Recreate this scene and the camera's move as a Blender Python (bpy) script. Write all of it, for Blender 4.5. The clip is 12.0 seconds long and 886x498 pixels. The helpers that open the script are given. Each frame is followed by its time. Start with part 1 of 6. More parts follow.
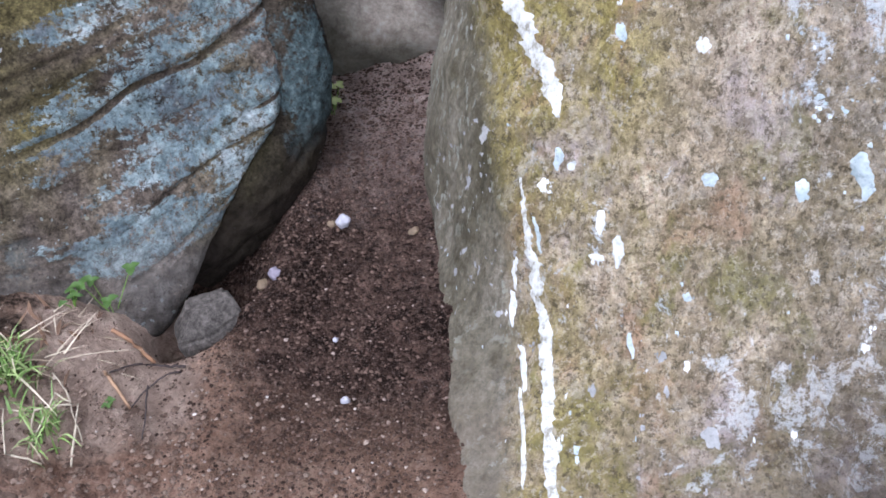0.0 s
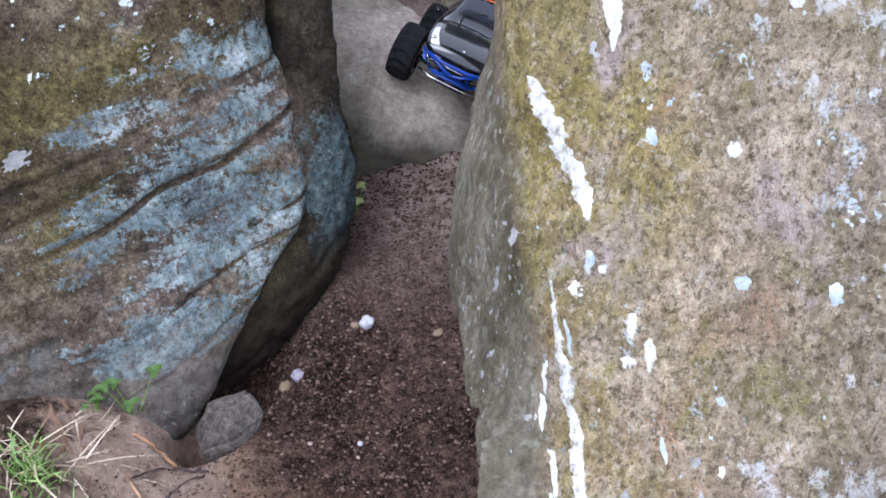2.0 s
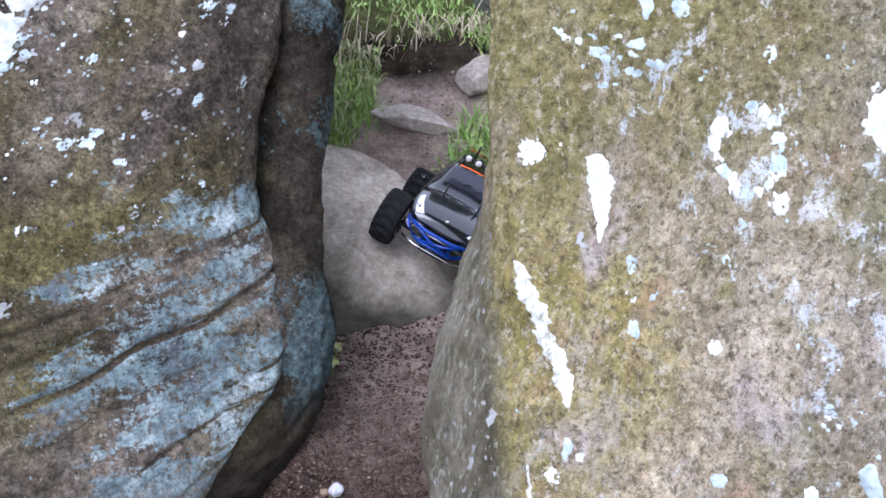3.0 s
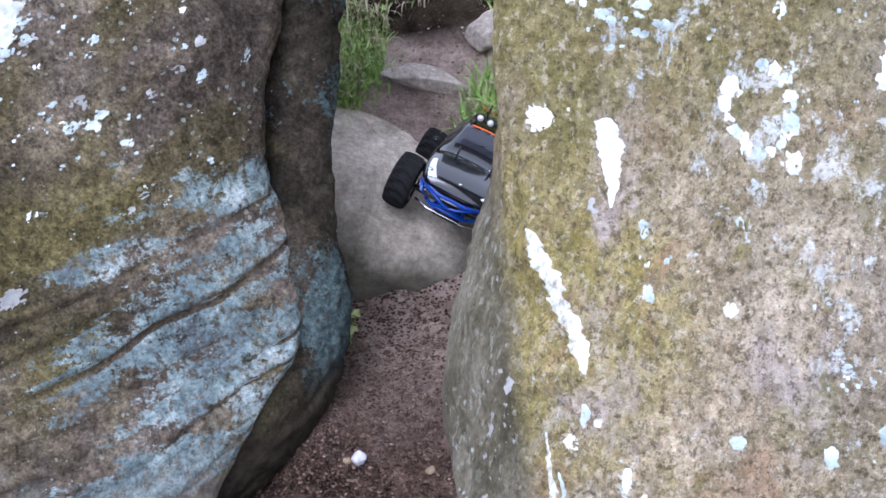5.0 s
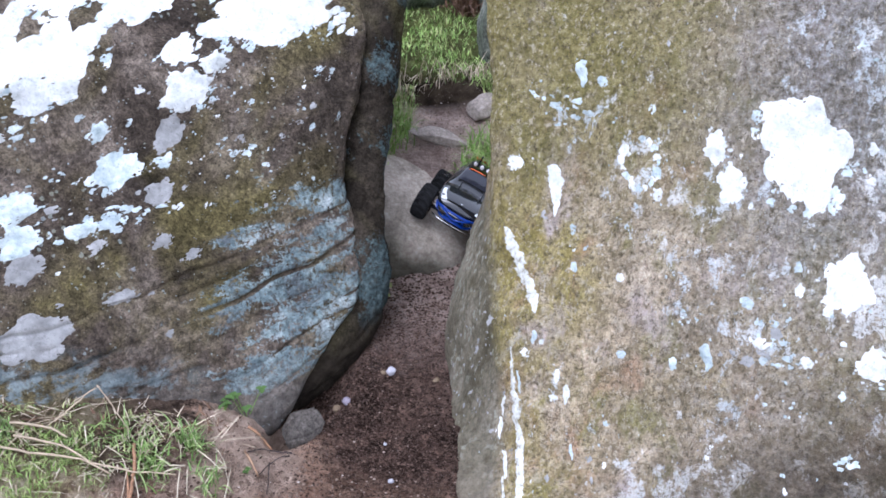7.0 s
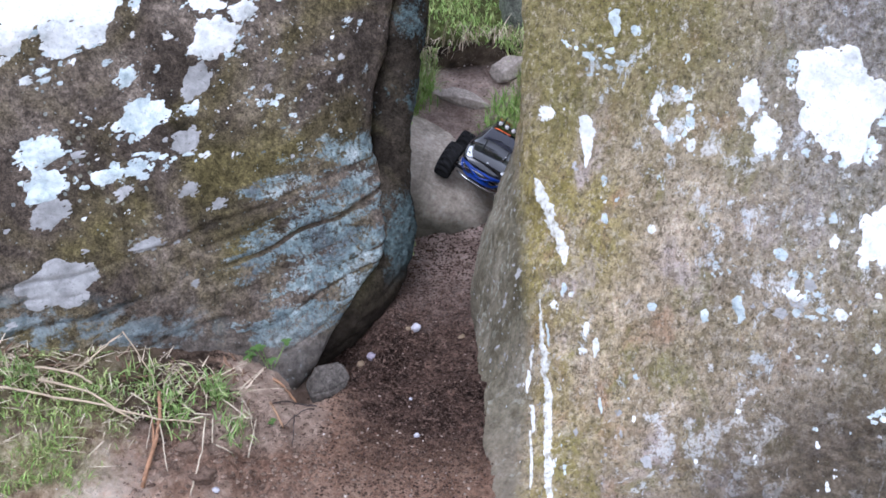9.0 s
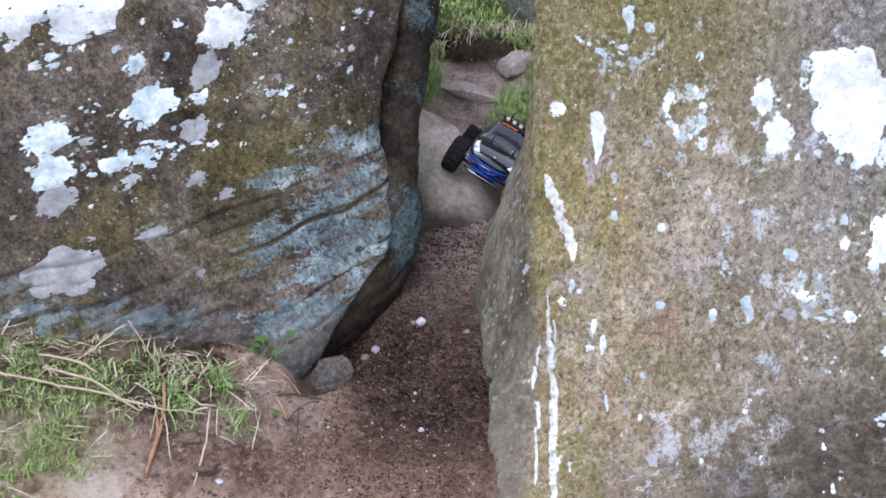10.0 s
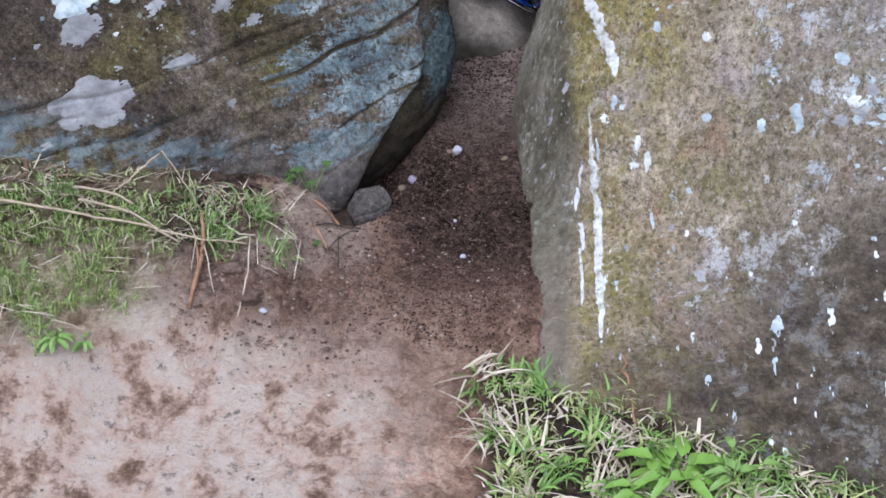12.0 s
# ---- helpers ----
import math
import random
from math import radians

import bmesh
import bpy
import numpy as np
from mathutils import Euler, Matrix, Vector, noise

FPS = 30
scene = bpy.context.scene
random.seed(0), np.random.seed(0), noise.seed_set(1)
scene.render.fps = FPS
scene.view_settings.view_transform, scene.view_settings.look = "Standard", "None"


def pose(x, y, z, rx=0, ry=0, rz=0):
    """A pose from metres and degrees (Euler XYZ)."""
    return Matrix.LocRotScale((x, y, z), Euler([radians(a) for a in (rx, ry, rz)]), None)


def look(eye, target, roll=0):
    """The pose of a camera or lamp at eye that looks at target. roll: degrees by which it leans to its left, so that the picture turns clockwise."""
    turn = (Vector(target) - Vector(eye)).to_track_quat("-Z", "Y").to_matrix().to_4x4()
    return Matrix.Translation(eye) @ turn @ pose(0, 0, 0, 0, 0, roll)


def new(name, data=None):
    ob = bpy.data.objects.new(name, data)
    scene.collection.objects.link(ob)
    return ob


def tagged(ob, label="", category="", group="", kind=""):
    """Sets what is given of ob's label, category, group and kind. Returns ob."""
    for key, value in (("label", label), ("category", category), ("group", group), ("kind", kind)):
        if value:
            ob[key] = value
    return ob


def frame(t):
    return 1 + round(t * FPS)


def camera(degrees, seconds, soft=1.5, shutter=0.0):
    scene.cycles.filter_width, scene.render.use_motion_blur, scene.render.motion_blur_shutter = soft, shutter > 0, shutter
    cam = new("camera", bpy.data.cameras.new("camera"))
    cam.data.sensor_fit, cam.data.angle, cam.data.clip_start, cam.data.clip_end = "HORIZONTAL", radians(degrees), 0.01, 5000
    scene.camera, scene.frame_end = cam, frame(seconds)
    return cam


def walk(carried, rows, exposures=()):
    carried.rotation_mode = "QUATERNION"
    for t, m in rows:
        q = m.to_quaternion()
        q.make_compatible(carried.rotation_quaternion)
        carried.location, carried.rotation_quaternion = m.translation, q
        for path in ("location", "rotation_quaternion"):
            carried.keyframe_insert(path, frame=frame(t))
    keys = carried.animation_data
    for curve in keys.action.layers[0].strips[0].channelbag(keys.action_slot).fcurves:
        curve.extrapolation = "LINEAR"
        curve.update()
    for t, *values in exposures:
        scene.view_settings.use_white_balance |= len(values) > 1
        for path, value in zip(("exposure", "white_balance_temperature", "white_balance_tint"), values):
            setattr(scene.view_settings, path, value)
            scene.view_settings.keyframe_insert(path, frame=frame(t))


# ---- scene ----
from mathutils.bvhtree import BVHTree

# ---- camera ----
cam = camera(42.0, 12.0, soft=1.65)
PATH = [
    (0.0, look((0.3884, -0.6088, 1.3930), (0.1904, 0.8793, 0.0715), -3.68)),
    (0.5, look((0.3751, -0.6114, 1.3777), (0.1438, 0.8773, 0.0624), -4.67)),
    (1.0, look((0.3516, -0.6017, 1.3740), (0.1122, 0.8965, 0.0709), -5.19)),
    (1.5, look((0.3571, -0.6008, 1.3833), (0.1421, 0.9126, 0.0935), -4.45)),
    (2.0, look((0.3273, -0.5951, 1.4036), (0.1388, 0.9943, 0.2043), -3.14)),
    (2.5, look((0.3133, -0.5774, 1.4397), (0.1735, 1.0817, 0.3317), 0.00)),
    (3.0, look((0.2793, -0.5572, 1.4857), (0.1598, 1.1563, 0.4611), 1.64)),
    (5.0, look((0.3046, -0.5137, 1.5274), (0.1402, 1.1357, 0.4082), -1.50)),
    (5.5, look((0.3077, -0.7923, 1.6524), (0.1871, 0.8672, 0.5425), -1.72)),
    (6.0, look((0.2887, -1.2407, 1.8504), (0.1696, 0.4393, 0.7717), 0.10)),
    (6.5, look((0.2838, -1.6752, 2.0626), (0.1686, 0.0236, 1.0134), 1.16)),
    (7.0, look((0.2821, -1.7031, 2.0811), (0.1799, 0.0084, 1.0514), 2.74)),
    (9.0, look((0.2070, -1.7573, 1.9359), (0.1089, -0.0410, 0.9137), 3.36)),
    (9.5, look((0.2025, -1.7586, 1.9159), (0.1095, -0.0473, 0.8849), 3.94)),
    (10.0, look((0.1554, -1.7495, 1.9243), (0.0770, -0.0363, 0.8953), 4.75)),
    (10.5, look((0.0568, -1.7899, 1.8173), (0.0112, -0.1270, 0.7069), 4.31)),
    (11.0, look((0.0239, -1.7693, 1.7836), (-0.0474, -0.1118, 0.6667), 2.46)),
    (11.5, look((0.0769, -1.7794, 1.7750), (-0.0188, -0.1520, 0.6163), 2.32)),
    (12.0, look((0.0820, -1.7824, 1.7490), (0.0095, -0.1824, 0.5511), 2.80)),
]
EXPOSURES = [(0.0, 1.2, 5430, 18), (1.8, 1.2, 5420, 18), (2.6, 1.41, 5300, 18), (6.0, 1.4, 5300, 18), (7.2, 1.13, 5360, 18), (9.0, 1.09, 5390, 18), (10.6, 0.96, 5450, 18), (12.0, 0.82, 5360, 17)]
walk(cam, PATH, EXPOSURES)

# ---- daylight ----
SUN_EL, SUN_AZ = 62.0, 221.0
world = bpy.data.worlds.new("overcast_sky")
scene.world = world
world.use_nodes = True
wn = world.node_tree
sky = wn.nodes.new("ShaderNodeTexSky")
sky.sky_type, sky.sun_disc = "NISHITA", False
sky.sun_elevation, sky.sun_rotation = radians(SUN_EL), radians(SUN_AZ)
sky.air_density, sky.dust_density, sky.ozone_density = 1.0, 6.0, 0.6
pale = wn.nodes.new("ShaderNodeHueSaturation")
pale.inputs["Saturation"].default_value = 0.35
wn.links.new(sky.outputs[0], pale.inputs["Color"])
cloud = wn.nodes.new("ShaderNodeMix")
cloud.data_type = "RGBA"
cloud.inputs[0].default_value, cloud.inputs[7].default_value = 0.65, (6.1, 6.1, 6.15, 1)
wn.links.new(pale.outputs[0], cloud.inputs[6])
wn.links.new(cloud.outputs[2], wn.nodes["Background"].inputs[0])
wn.nodes["Background"].inputs[1].default_value = 0.12
sun = new("sun", bpy.data.lights.new("sun", "SUN"))
sun.data.energy, sun.data.angle, sun.data.color = 0.8, radians(40), (1.0, 0.97, 0.92)
az, el = radians(SUN_AZ), radians(SUN_EL)
sun_from = Vector((math.sin(az) * math.cos(el), math.cos(az) * math.cos(el), math.sin(el)))
sun.matrix_world = look(sun_from * 20, (0, 0, 0))


# ---- small helpers ----
def smooth(a, b, v):
    t = min(1.0, max(0.0, (v - a) / (b - a)))
    return t * t * (3 - 2 * t)


def lerp_table(table, v):
    """Straight-line reading of a table of (key, value), keys rising."""
    if v <= table[0][0]:
        return table[0][1]
    for (a, x), (b, y) in zip(table, table[1:]):
        if v <= b:
            return x + (y - x) * (v - a) / (b - a)
    return table[-1][1]


def soft_table(table, v, r=0.04):
    return (lerp_table(table, v - r) + 2 * lerp_table(table, v) + lerp_table(table, v + r)) / 4


def fbm(x, y, z, octaves=4, rough=0.5):
    total, gain = 0.0, 1.0
    for _ in range(octaves):
        total += gain * noise.noise(Vector((x, y, z)))
        x, y, z, gain = x * 2.03 + 7.1, y * 2.03 + 3.3, z * 2.03 + 1.7, gain * rough
    return total


def mesh_of(name, verts, faces, shade=True):
    me = bpy.data.meshes.new(name)
    me.from_pydata(verts, [], faces)
    me.update()
    if shade:
        me.polygons.foreach_set("use_smooth", [True] * len(me.polygons))
    return me


def thing(name, material, verts, faces, label, category, group="", kind="", shade=True):
    me = mesh_of(name, verts, faces, shade)
    if material:
        me.materials.append(material)
    return tagged(new(name, me), label, category, group, kind)


def part(name, bm, material, parent, label=""):
    """Links a bmesh as one mesh object under a thing or a part."""
    me = bpy.data.meshes.new(name)
    bm.to_mesh(me)
    bm.free()
    me.polygons.foreach_set("use_smooth", [True] * len(me.polygons))
    if material:
        me.materials.append(material)
    ob = new(name, me)
    ob.parent = parent
    return tagged(ob, label)


def raw_part(name, verts, faces, material, parent, label="", shade=True):
    me = mesh_of(name, verts, faces, shade)
    me.materials.append(material)
    ob = new(name, me)
    ob.parent = parent
    return tagged(ob, label)


# ---- materials ----
class Nodes:
    """A material with short calls for its nodes."""

    def __init__(self, name):
        self.mat = bpy.data.materials.new(name)
        self.mat.use_nodes = True
        self.tree = self.mat.node_tree
        self.bsdf = self.tree.nodes["Principled BSDF"]
        self.coord = self.tree.nodes.new("ShaderNodeTexCoord").outputs["Object"]

    def link(self, a, b):
        self.tree.links.new(a, b)

    def noise(self, scale, detail=6.0, rough=0.6, stretch=None, warp=0.0):
        n = self.tree.nodes.new("ShaderNodeTexNoise")
        n.inputs["Scale"].default_value, n.inputs["Detail"].default_value = scale, detail
        n.inputs["Roughness"].default_value, n.inputs["Distortion"].default_value = rough, warp
        self.link(self.mapped(stretch), n.inputs["Vector"])
        return n.outputs["Fac"]

    def mapped(self, stretch=None, turn=(0, 0, 0)):
        if not stretch:
            return self.coord
        m = self.tree.nodes.new("ShaderNodeMapping")
        m.inputs["Scale"].default_value = stretch
        m.inputs["Rotation"].default_value = turn
        self.link(self.coord, m.inputs["Vector"])
        return m.outputs[0]

    def cells(self, scale, feature="F1", stretch=None):
        n = self.tree.nodes.new("ShaderNodeTexVoronoi")
        n.feature = feature
        n.inputs["Scale"].default_value = scale
        self.link(self.mapped(stretch), n.inputs["Vector"])
        return n.outputs["Distance"]

    def ramp(self, fac, *stops):
        n = self.tree.nodes.new("ShaderNodeValToRGB")
        while len(n.color_ramp.elements) < len(stops):
            n.color_ramp.elements.new(0.5)
        for e, (at, colour) in zip(n.color_ramp.elements, stops):
            e.position = at
            e.color = (*colour, 1) if isinstance(colour, tuple) else (colour, colour, colour, 1)
        self.link(fac, n.inputs["Fac"])
        return n.outputs["Color"]

    def mix(self, fac, a, b, blend="MIX"):
        n = self.tree.nodes.new("ShaderNodeMix")
        n.data_type, n.blend_type = "RGBA", blend
        for value, socket in ((fac, n.inputs["Factor"]), (a, n.inputs[6]), (b, n.inputs[7])):
            if isinstance(value, bpy.types.NodeSocket):
                self.link(value, socket)
            elif isinstance(value, tuple):
                socket.default_value = (*value, 1)
            else:
                socket.default_value = value
        return n.outputs[2]

    def math(self, op, a, b=0.0):
        n = self.tree.nodes.new("ShaderNodeMath")
        n.operation = op
        for value, socket in ((a, n.inputs[0]), (b, n.inputs[1])):
            if isinstance(value, bpy.types.NodeSocket):
                self.link(value, socket)
            else:
                socket.default_value = value
        return n.outputs[0]

    def axis(self, which):
        n = self.tree.nodes.new("ShaderNodeSeparateXYZ")
        self.link(self.coord, n.inputs[0])
        return n.outputs[which]

    def attribute(self, name):
        n = self.tree.nodes.new("ShaderNodeAttribute")
        n.attribute_name = name
        return n.outputs["Fac"]

    def vary(self):
        return self.tree.nodes.new("ShaderNodeObjectInfo").outputs["Random"]

    def island(self):
        return self.tree.nodes.new("ShaderNodeNewGeometry").outputs["Random Per Island"]

    def done(self, colour, rough=0.8, bump=None, strength=0.4, depth=0.01, metal=0.0):
        for value, key in ((colour, "Base Color"), (rough, "Roughness"), (metal, "Metallic")):
            if isinstance(value, bpy.types.NodeSocket):
                self.link(value, self.bsdf.inputs[key])
            else:
                self.bsdf.inputs[key].default_value = (*value, 1) if isinstance(value, tuple) else value
        # dusty, broken surfaces keep hardly any gloss
        if not isinstance(rough, bpy.types.NodeSocket) and rough >= 0.85 and metal == 0.0:
            self.bsdf.inputs["Specular IOR Level"].default_value = 0.1
        if bump is not None:
            n = self.tree.nodes.new("ShaderNodeBump")
            n.inputs["Strength"].default_value, n.inputs["Distance"].default_value = strength, depth
            self.link(bump, n.inputs["Height"])
            self.link(n.outputs[0], self.bsdf.inputs["Normal"])
        return self.mat


def plain(name, colour, rough=0.5, metal=0.0, grain=0.15):
    m = Nodes(name)
    dark = tuple(c * (1 - grain) for c in colour)
    light = tuple(min(1.0, c * (1 + grain)) for c in colour)
    return m.done(m.ramp(m.noise(60), (0.3, dark), (0.7, light)), rough, m.noise(220), 0.1, 0.002, metal)


def rock_material(name, dark, mid, light, moss, moss_amount, speck, bite=1.0, streak=(1, 1, 1)):
    """Weathered sandstone: stains, mottles, grain, moss and small lichen specks; bite sets how harsh the grain is.
    Returns the nodes, colour and relief, to be finished."""
    m = Nodes(name)
    stain = m.noise(3.2, 8, 0.62, streak, 0.6)
    grain = m.noise(78, 8, 0.8, streak)
    pits = m.noise(190, 4, 0.7)
    c = m.ramp(stain, (0.3, dark), (0.5, mid), (0.7, light))
    c = m.mix(m.ramp(m.noise(1.7, 5, 0.6, None, 0.8), (0.56 - moss_amount, 0.0), (0.72 - moss_amount, 1.0)), c, moss)
    blotch = m.noise(20, 7, 0.72, streak)
    c = m.mix(0.7 * bite, c, m.ramp(blotch, (0.34, 0.2), (0.5, 0.5), (0.66, 0.8)), "OVERLAY")
    c = m.mix(0.62 * bite, c, m.ramp(grain, (0.38, 0.14), (0.5, 0.5), (0.62, 0.86)), "OVERLAY")
    c = m.mix(0.4 * bite, c, m.ramp(pits, (0.38, 0.2), (0.5, 0.5), (0.62, 0.8)), "OVERLAY")
    hole = m.math("LESS_THAN", m.math("ADD", m.cells(95, stretch=streak), m.math("MULTIPLY", m.noise(40, 3), 0.5)), 0.4)
    c = m.mix(m.math("MULTIPLY", hole, 0.45 * bite), c, tuple(v * 0.45 for v in dark))
    if speck:
        # fine lichen specks, clustered
        cells = m.cells(62, stretch=streak)
        where = m.noise(5.5, 6, 0.7, streak)
        size = m.ramp(where, (0.46, 0.0), (0.75, speck))
        spot = m.math("LESS_THAN", m.math("ADD", cells, m.math("MULTIPLY", m.noise(160, 2), 0.18)), m.math("ADD", size, 0.05))
        c = m.mix(m.math("MULTIPLY", spot, 0.7), c, m.ramp(m.noise(9, 2), (0.4, (0.56, 0.58, 0.54)), (0.6, (0.4, 0.46, 0.47))))
    relief = m.math("ADD", m.math("MULTIPLY", grain, 0.6), m.math("MULTIPLY", pits, 0.4))
    return m, c, relief


def reach(m, value, lo, hi, top=1.0):
    """0 at lo, top at hi, straight between."""
    n = m.tree.nodes.new("ShaderNodeMapRange")
    n.inputs[1].default_value, n.inputs[2].default_value, n.inputs[4].default_value = lo, hi, top
    m.link(value, n.inputs[0])
    return n.outputs[0]


# big boulder: brown, olive above, blue-green crusts on the slanting beds by its edge
m, c, relief = rock_material("sandstone_brown", (0.03, 0.0235, 0.018), (0.11, 0.087, 0.068), (0.27, 0.222, 0.178), (0.138, 0.115, 0.05), 0.07, 0.36, 1.2)
x, z = m.axis(0), m.axis(2)
beds = m.math("SUBTRACT", z, m.math("MULTIPLY", x, 0.36))
near_edge = m.tree.nodes.new("ShaderNodeMapRange")
near_edge.inputs[1].default_value, near_edge.inputs[2].default_value = -1.2, -0.3
m.link(x, near_edge.inputs[0])
low = m.tree.nodes.new("ShaderNodeMapRange")
low.inputs[1].default_value, low.inputs[2].default_value = 0.66, 0.5
m.link(z, low.inputs[0])
toe = m.tree.nodes.new("ShaderNodeMapRange")
toe.inputs[1].default_value, toe.inputs[2].default_value = -0.03, 0.03
m.link(z, toe.inputs[0])
lay = m.tree.nodes.new("ShaderNodeMapping")
lay.inputs["Rotation"].default_value, lay.inputs["Scale"].default_value = (0, radians(24), 0), (3.2, 3.2, 11.0)
m.link(m.coord, lay.inputs["Vector"])
crust = m.tree.nodes.new("ShaderNodeTexNoise")
crust.inputs["Scale"].default_value, crust.inputs["Detail"].default_value, crust.inputs["Roughness"].default_value = 1.4, 9, 0.68
m.link(lay.outputs[0], crust.inputs["Vector"])
amount = m.math("MULTIPLY", m.math("MULTIPLY", near_edge.outputs[0], low.outputs[0]), toe.outputs[0])
thick = m.math("ADD", crust.outputs["Fac"], m.math("MULTIPLY", m.math("SUBTRACT", amount, 1.0), 0.45))
# a broad pale patch by the toe, and none in the open joints
toe_x, toe_z = m.math("DIVIDE", m.math("ADD", x, 0.35), 0.13), m.math("DIVIDE", m.math("SUBTRACT", z, 0.06), 0.06)
near_toe = m.math("MAXIMUM", m.math("SUBTRACT", 1.0, m.math("ADD", m.math("MULTIPLY", toe_x, toe_x), m.math("MULTIPLY", toe_z, toe_z))), 0.0)
thick = m.math("ADD", thick, m.math("MULTIPLY", near_toe, 0.24))
joint = reach(m, m.attribute("groove"), -0.0015, -0.006)
thick = m.math("SUBTRACT", thick, m.math("MULTIPLY", joint, 0.3))
ragged = m.math("ADD", m.math("MULTIPLY", m.math("SUBTRACT", m.noise(24, 6, 0.7), 0.5), 0.24), m.math("MULTIPLY", m.math("SUBTRACT", m.noise(105, 4, 0.75), 0.5), 0.34))
mask = m.ramp(m.math("ADD", thick, ragged), (0.478, 0.0), (0.51, 1.0))
mask = m.math("MULTIPLY", mask, m.ramp(m.noise(58, 9, 0.85), (0.43, 0.0), (0.485, 1.0)))
blue = m.ramp(m.noise(8, 6, 0.65), (0.36, (0.145, 0.165, 0.18)), (0.46, (0.18, 0.24, 0.255)), (0.54, (0.27, 0.345, 0.35)), (0.64, (0.48, 0.54, 0.54)))
blue = m.mix(0.75, blue, m.ramp(m.noise(80, 6, 0.78), (0.38, 0.2), (0.62, 0.8)), "OVERLAY")
c = m.mix(m.math("MULTIPLY", mask, 0.95), c, blue)
# small grey-green flecks scattered over the bare brown stone
fleck = m.math("LESS_THAN", m.math("ADD", m.cells(46), m.math("MULTIPLY", m.noise(150, 3), 0.3)), m.ramp(m.noise(4.5, 7, 0.75), (0.42, 0.12), (0.62, 0.44)))
c = m.mix(m.math("MULTIPLY", fleck, 0.6), c, m.ramp(m.noise(14, 3), (0.4, (0.36, 0.36, 0.27)), (0.6, (0.36, 0.42, 0.43))))
# pale blue-grey band along its foot
rise = m.math("ADD", m.math("ADD", z, m.math("MULTIPLY", x, 0.35)), 0.2)
band = m.math("MULTIPLY", reach(m, rise, 0.17, 0.09), reach(m, x, -0.5, -0.62))
band = m.math("MULTIPLY", band, m.ramp(m.math("ADD", m.math("MULTIPLY", crust.outputs["Fac"], 0.6), m.math("MULTIPLY", m.noise(26, 7, 0.75), 0.4)), (0.47, 0.0), (0.52, 0.8)))
c = m.mix(band, c, m.ramp(m.noise(30, 5, 0.7), (0.38, (0.13, 0.17, 0.185)), (0.62, (0.3, 0.36, 0.37))))
wash = m.tree.nodes.new("ShaderNodeMapRange")
wash.inputs[1].default_value, wash.inputs[2].default_value, wash.inputs[4].default_value = 0.05, -0.05, 0.75
m.link(m.math("SUBTRACT", z, m.math("MULTIPLY", x, -0.12)), wash.inputs[0])
c = m.mix(m.math("MULTIPLY", wash.outputs[0], m.ramp(m.noise(7, 4), (0.35, 0.2), (0.6, 1.0))), c, m.ramp(m.noise(40, 6, 0.7), (0.35, (0.12, 0.108, 0.095)), (0.65, (0.25, 0.232, 0.21))))
pores = m.noise(130, 6, 0.75)
c = m.mix(m.ramp(pores, (0.36, 0.6), (0.43, 0.0)), c, (0.022, 0.018, 0.014))
ROCK_L = m.done(c, 0.92, m.math("ADD", relief, m.math("MULTIPLY", m.noise(36, 7, 0.7), 1.2)), 0.85, 0.014)

# upright boulder behind: gap shade put into its darker base, green-grey crust
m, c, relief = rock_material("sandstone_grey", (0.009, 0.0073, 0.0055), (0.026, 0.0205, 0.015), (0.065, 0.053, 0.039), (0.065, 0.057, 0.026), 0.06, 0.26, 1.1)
z = m.axis(2)
scab = m.math("ADD", m.noise(4.2, 6, 0.62, (1, 1, 0.6)), m.math("MULTIPLY", m.math("SUBTRACT", m.noise(95, 4, 0.75), 0.5), 0.26))
scab = m.math("MULTIPLY", m.math("MULTIPLY", m.ramp(scab, (0.48, 0.0), (0.51, 0.9)), m.ramp(m.noise(50, 9, 0.85), (0.42, 0.15), (0.48, 1.0))), reach(m, m.math("ADD", z, m.math("MULTIPLY", m.noise(7), 0.2)), 0.16, 0.26))
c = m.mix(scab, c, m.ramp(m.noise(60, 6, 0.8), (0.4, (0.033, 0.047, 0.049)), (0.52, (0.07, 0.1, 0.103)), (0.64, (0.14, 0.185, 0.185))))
# bare brown stone near the ground, no crust; undercut's shade put into its colour
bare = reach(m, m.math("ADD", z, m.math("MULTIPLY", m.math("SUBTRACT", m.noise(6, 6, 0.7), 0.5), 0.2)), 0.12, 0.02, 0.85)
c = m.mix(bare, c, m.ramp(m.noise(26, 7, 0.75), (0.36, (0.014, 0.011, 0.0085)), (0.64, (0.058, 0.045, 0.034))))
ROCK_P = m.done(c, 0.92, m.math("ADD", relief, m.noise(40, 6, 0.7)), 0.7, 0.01)

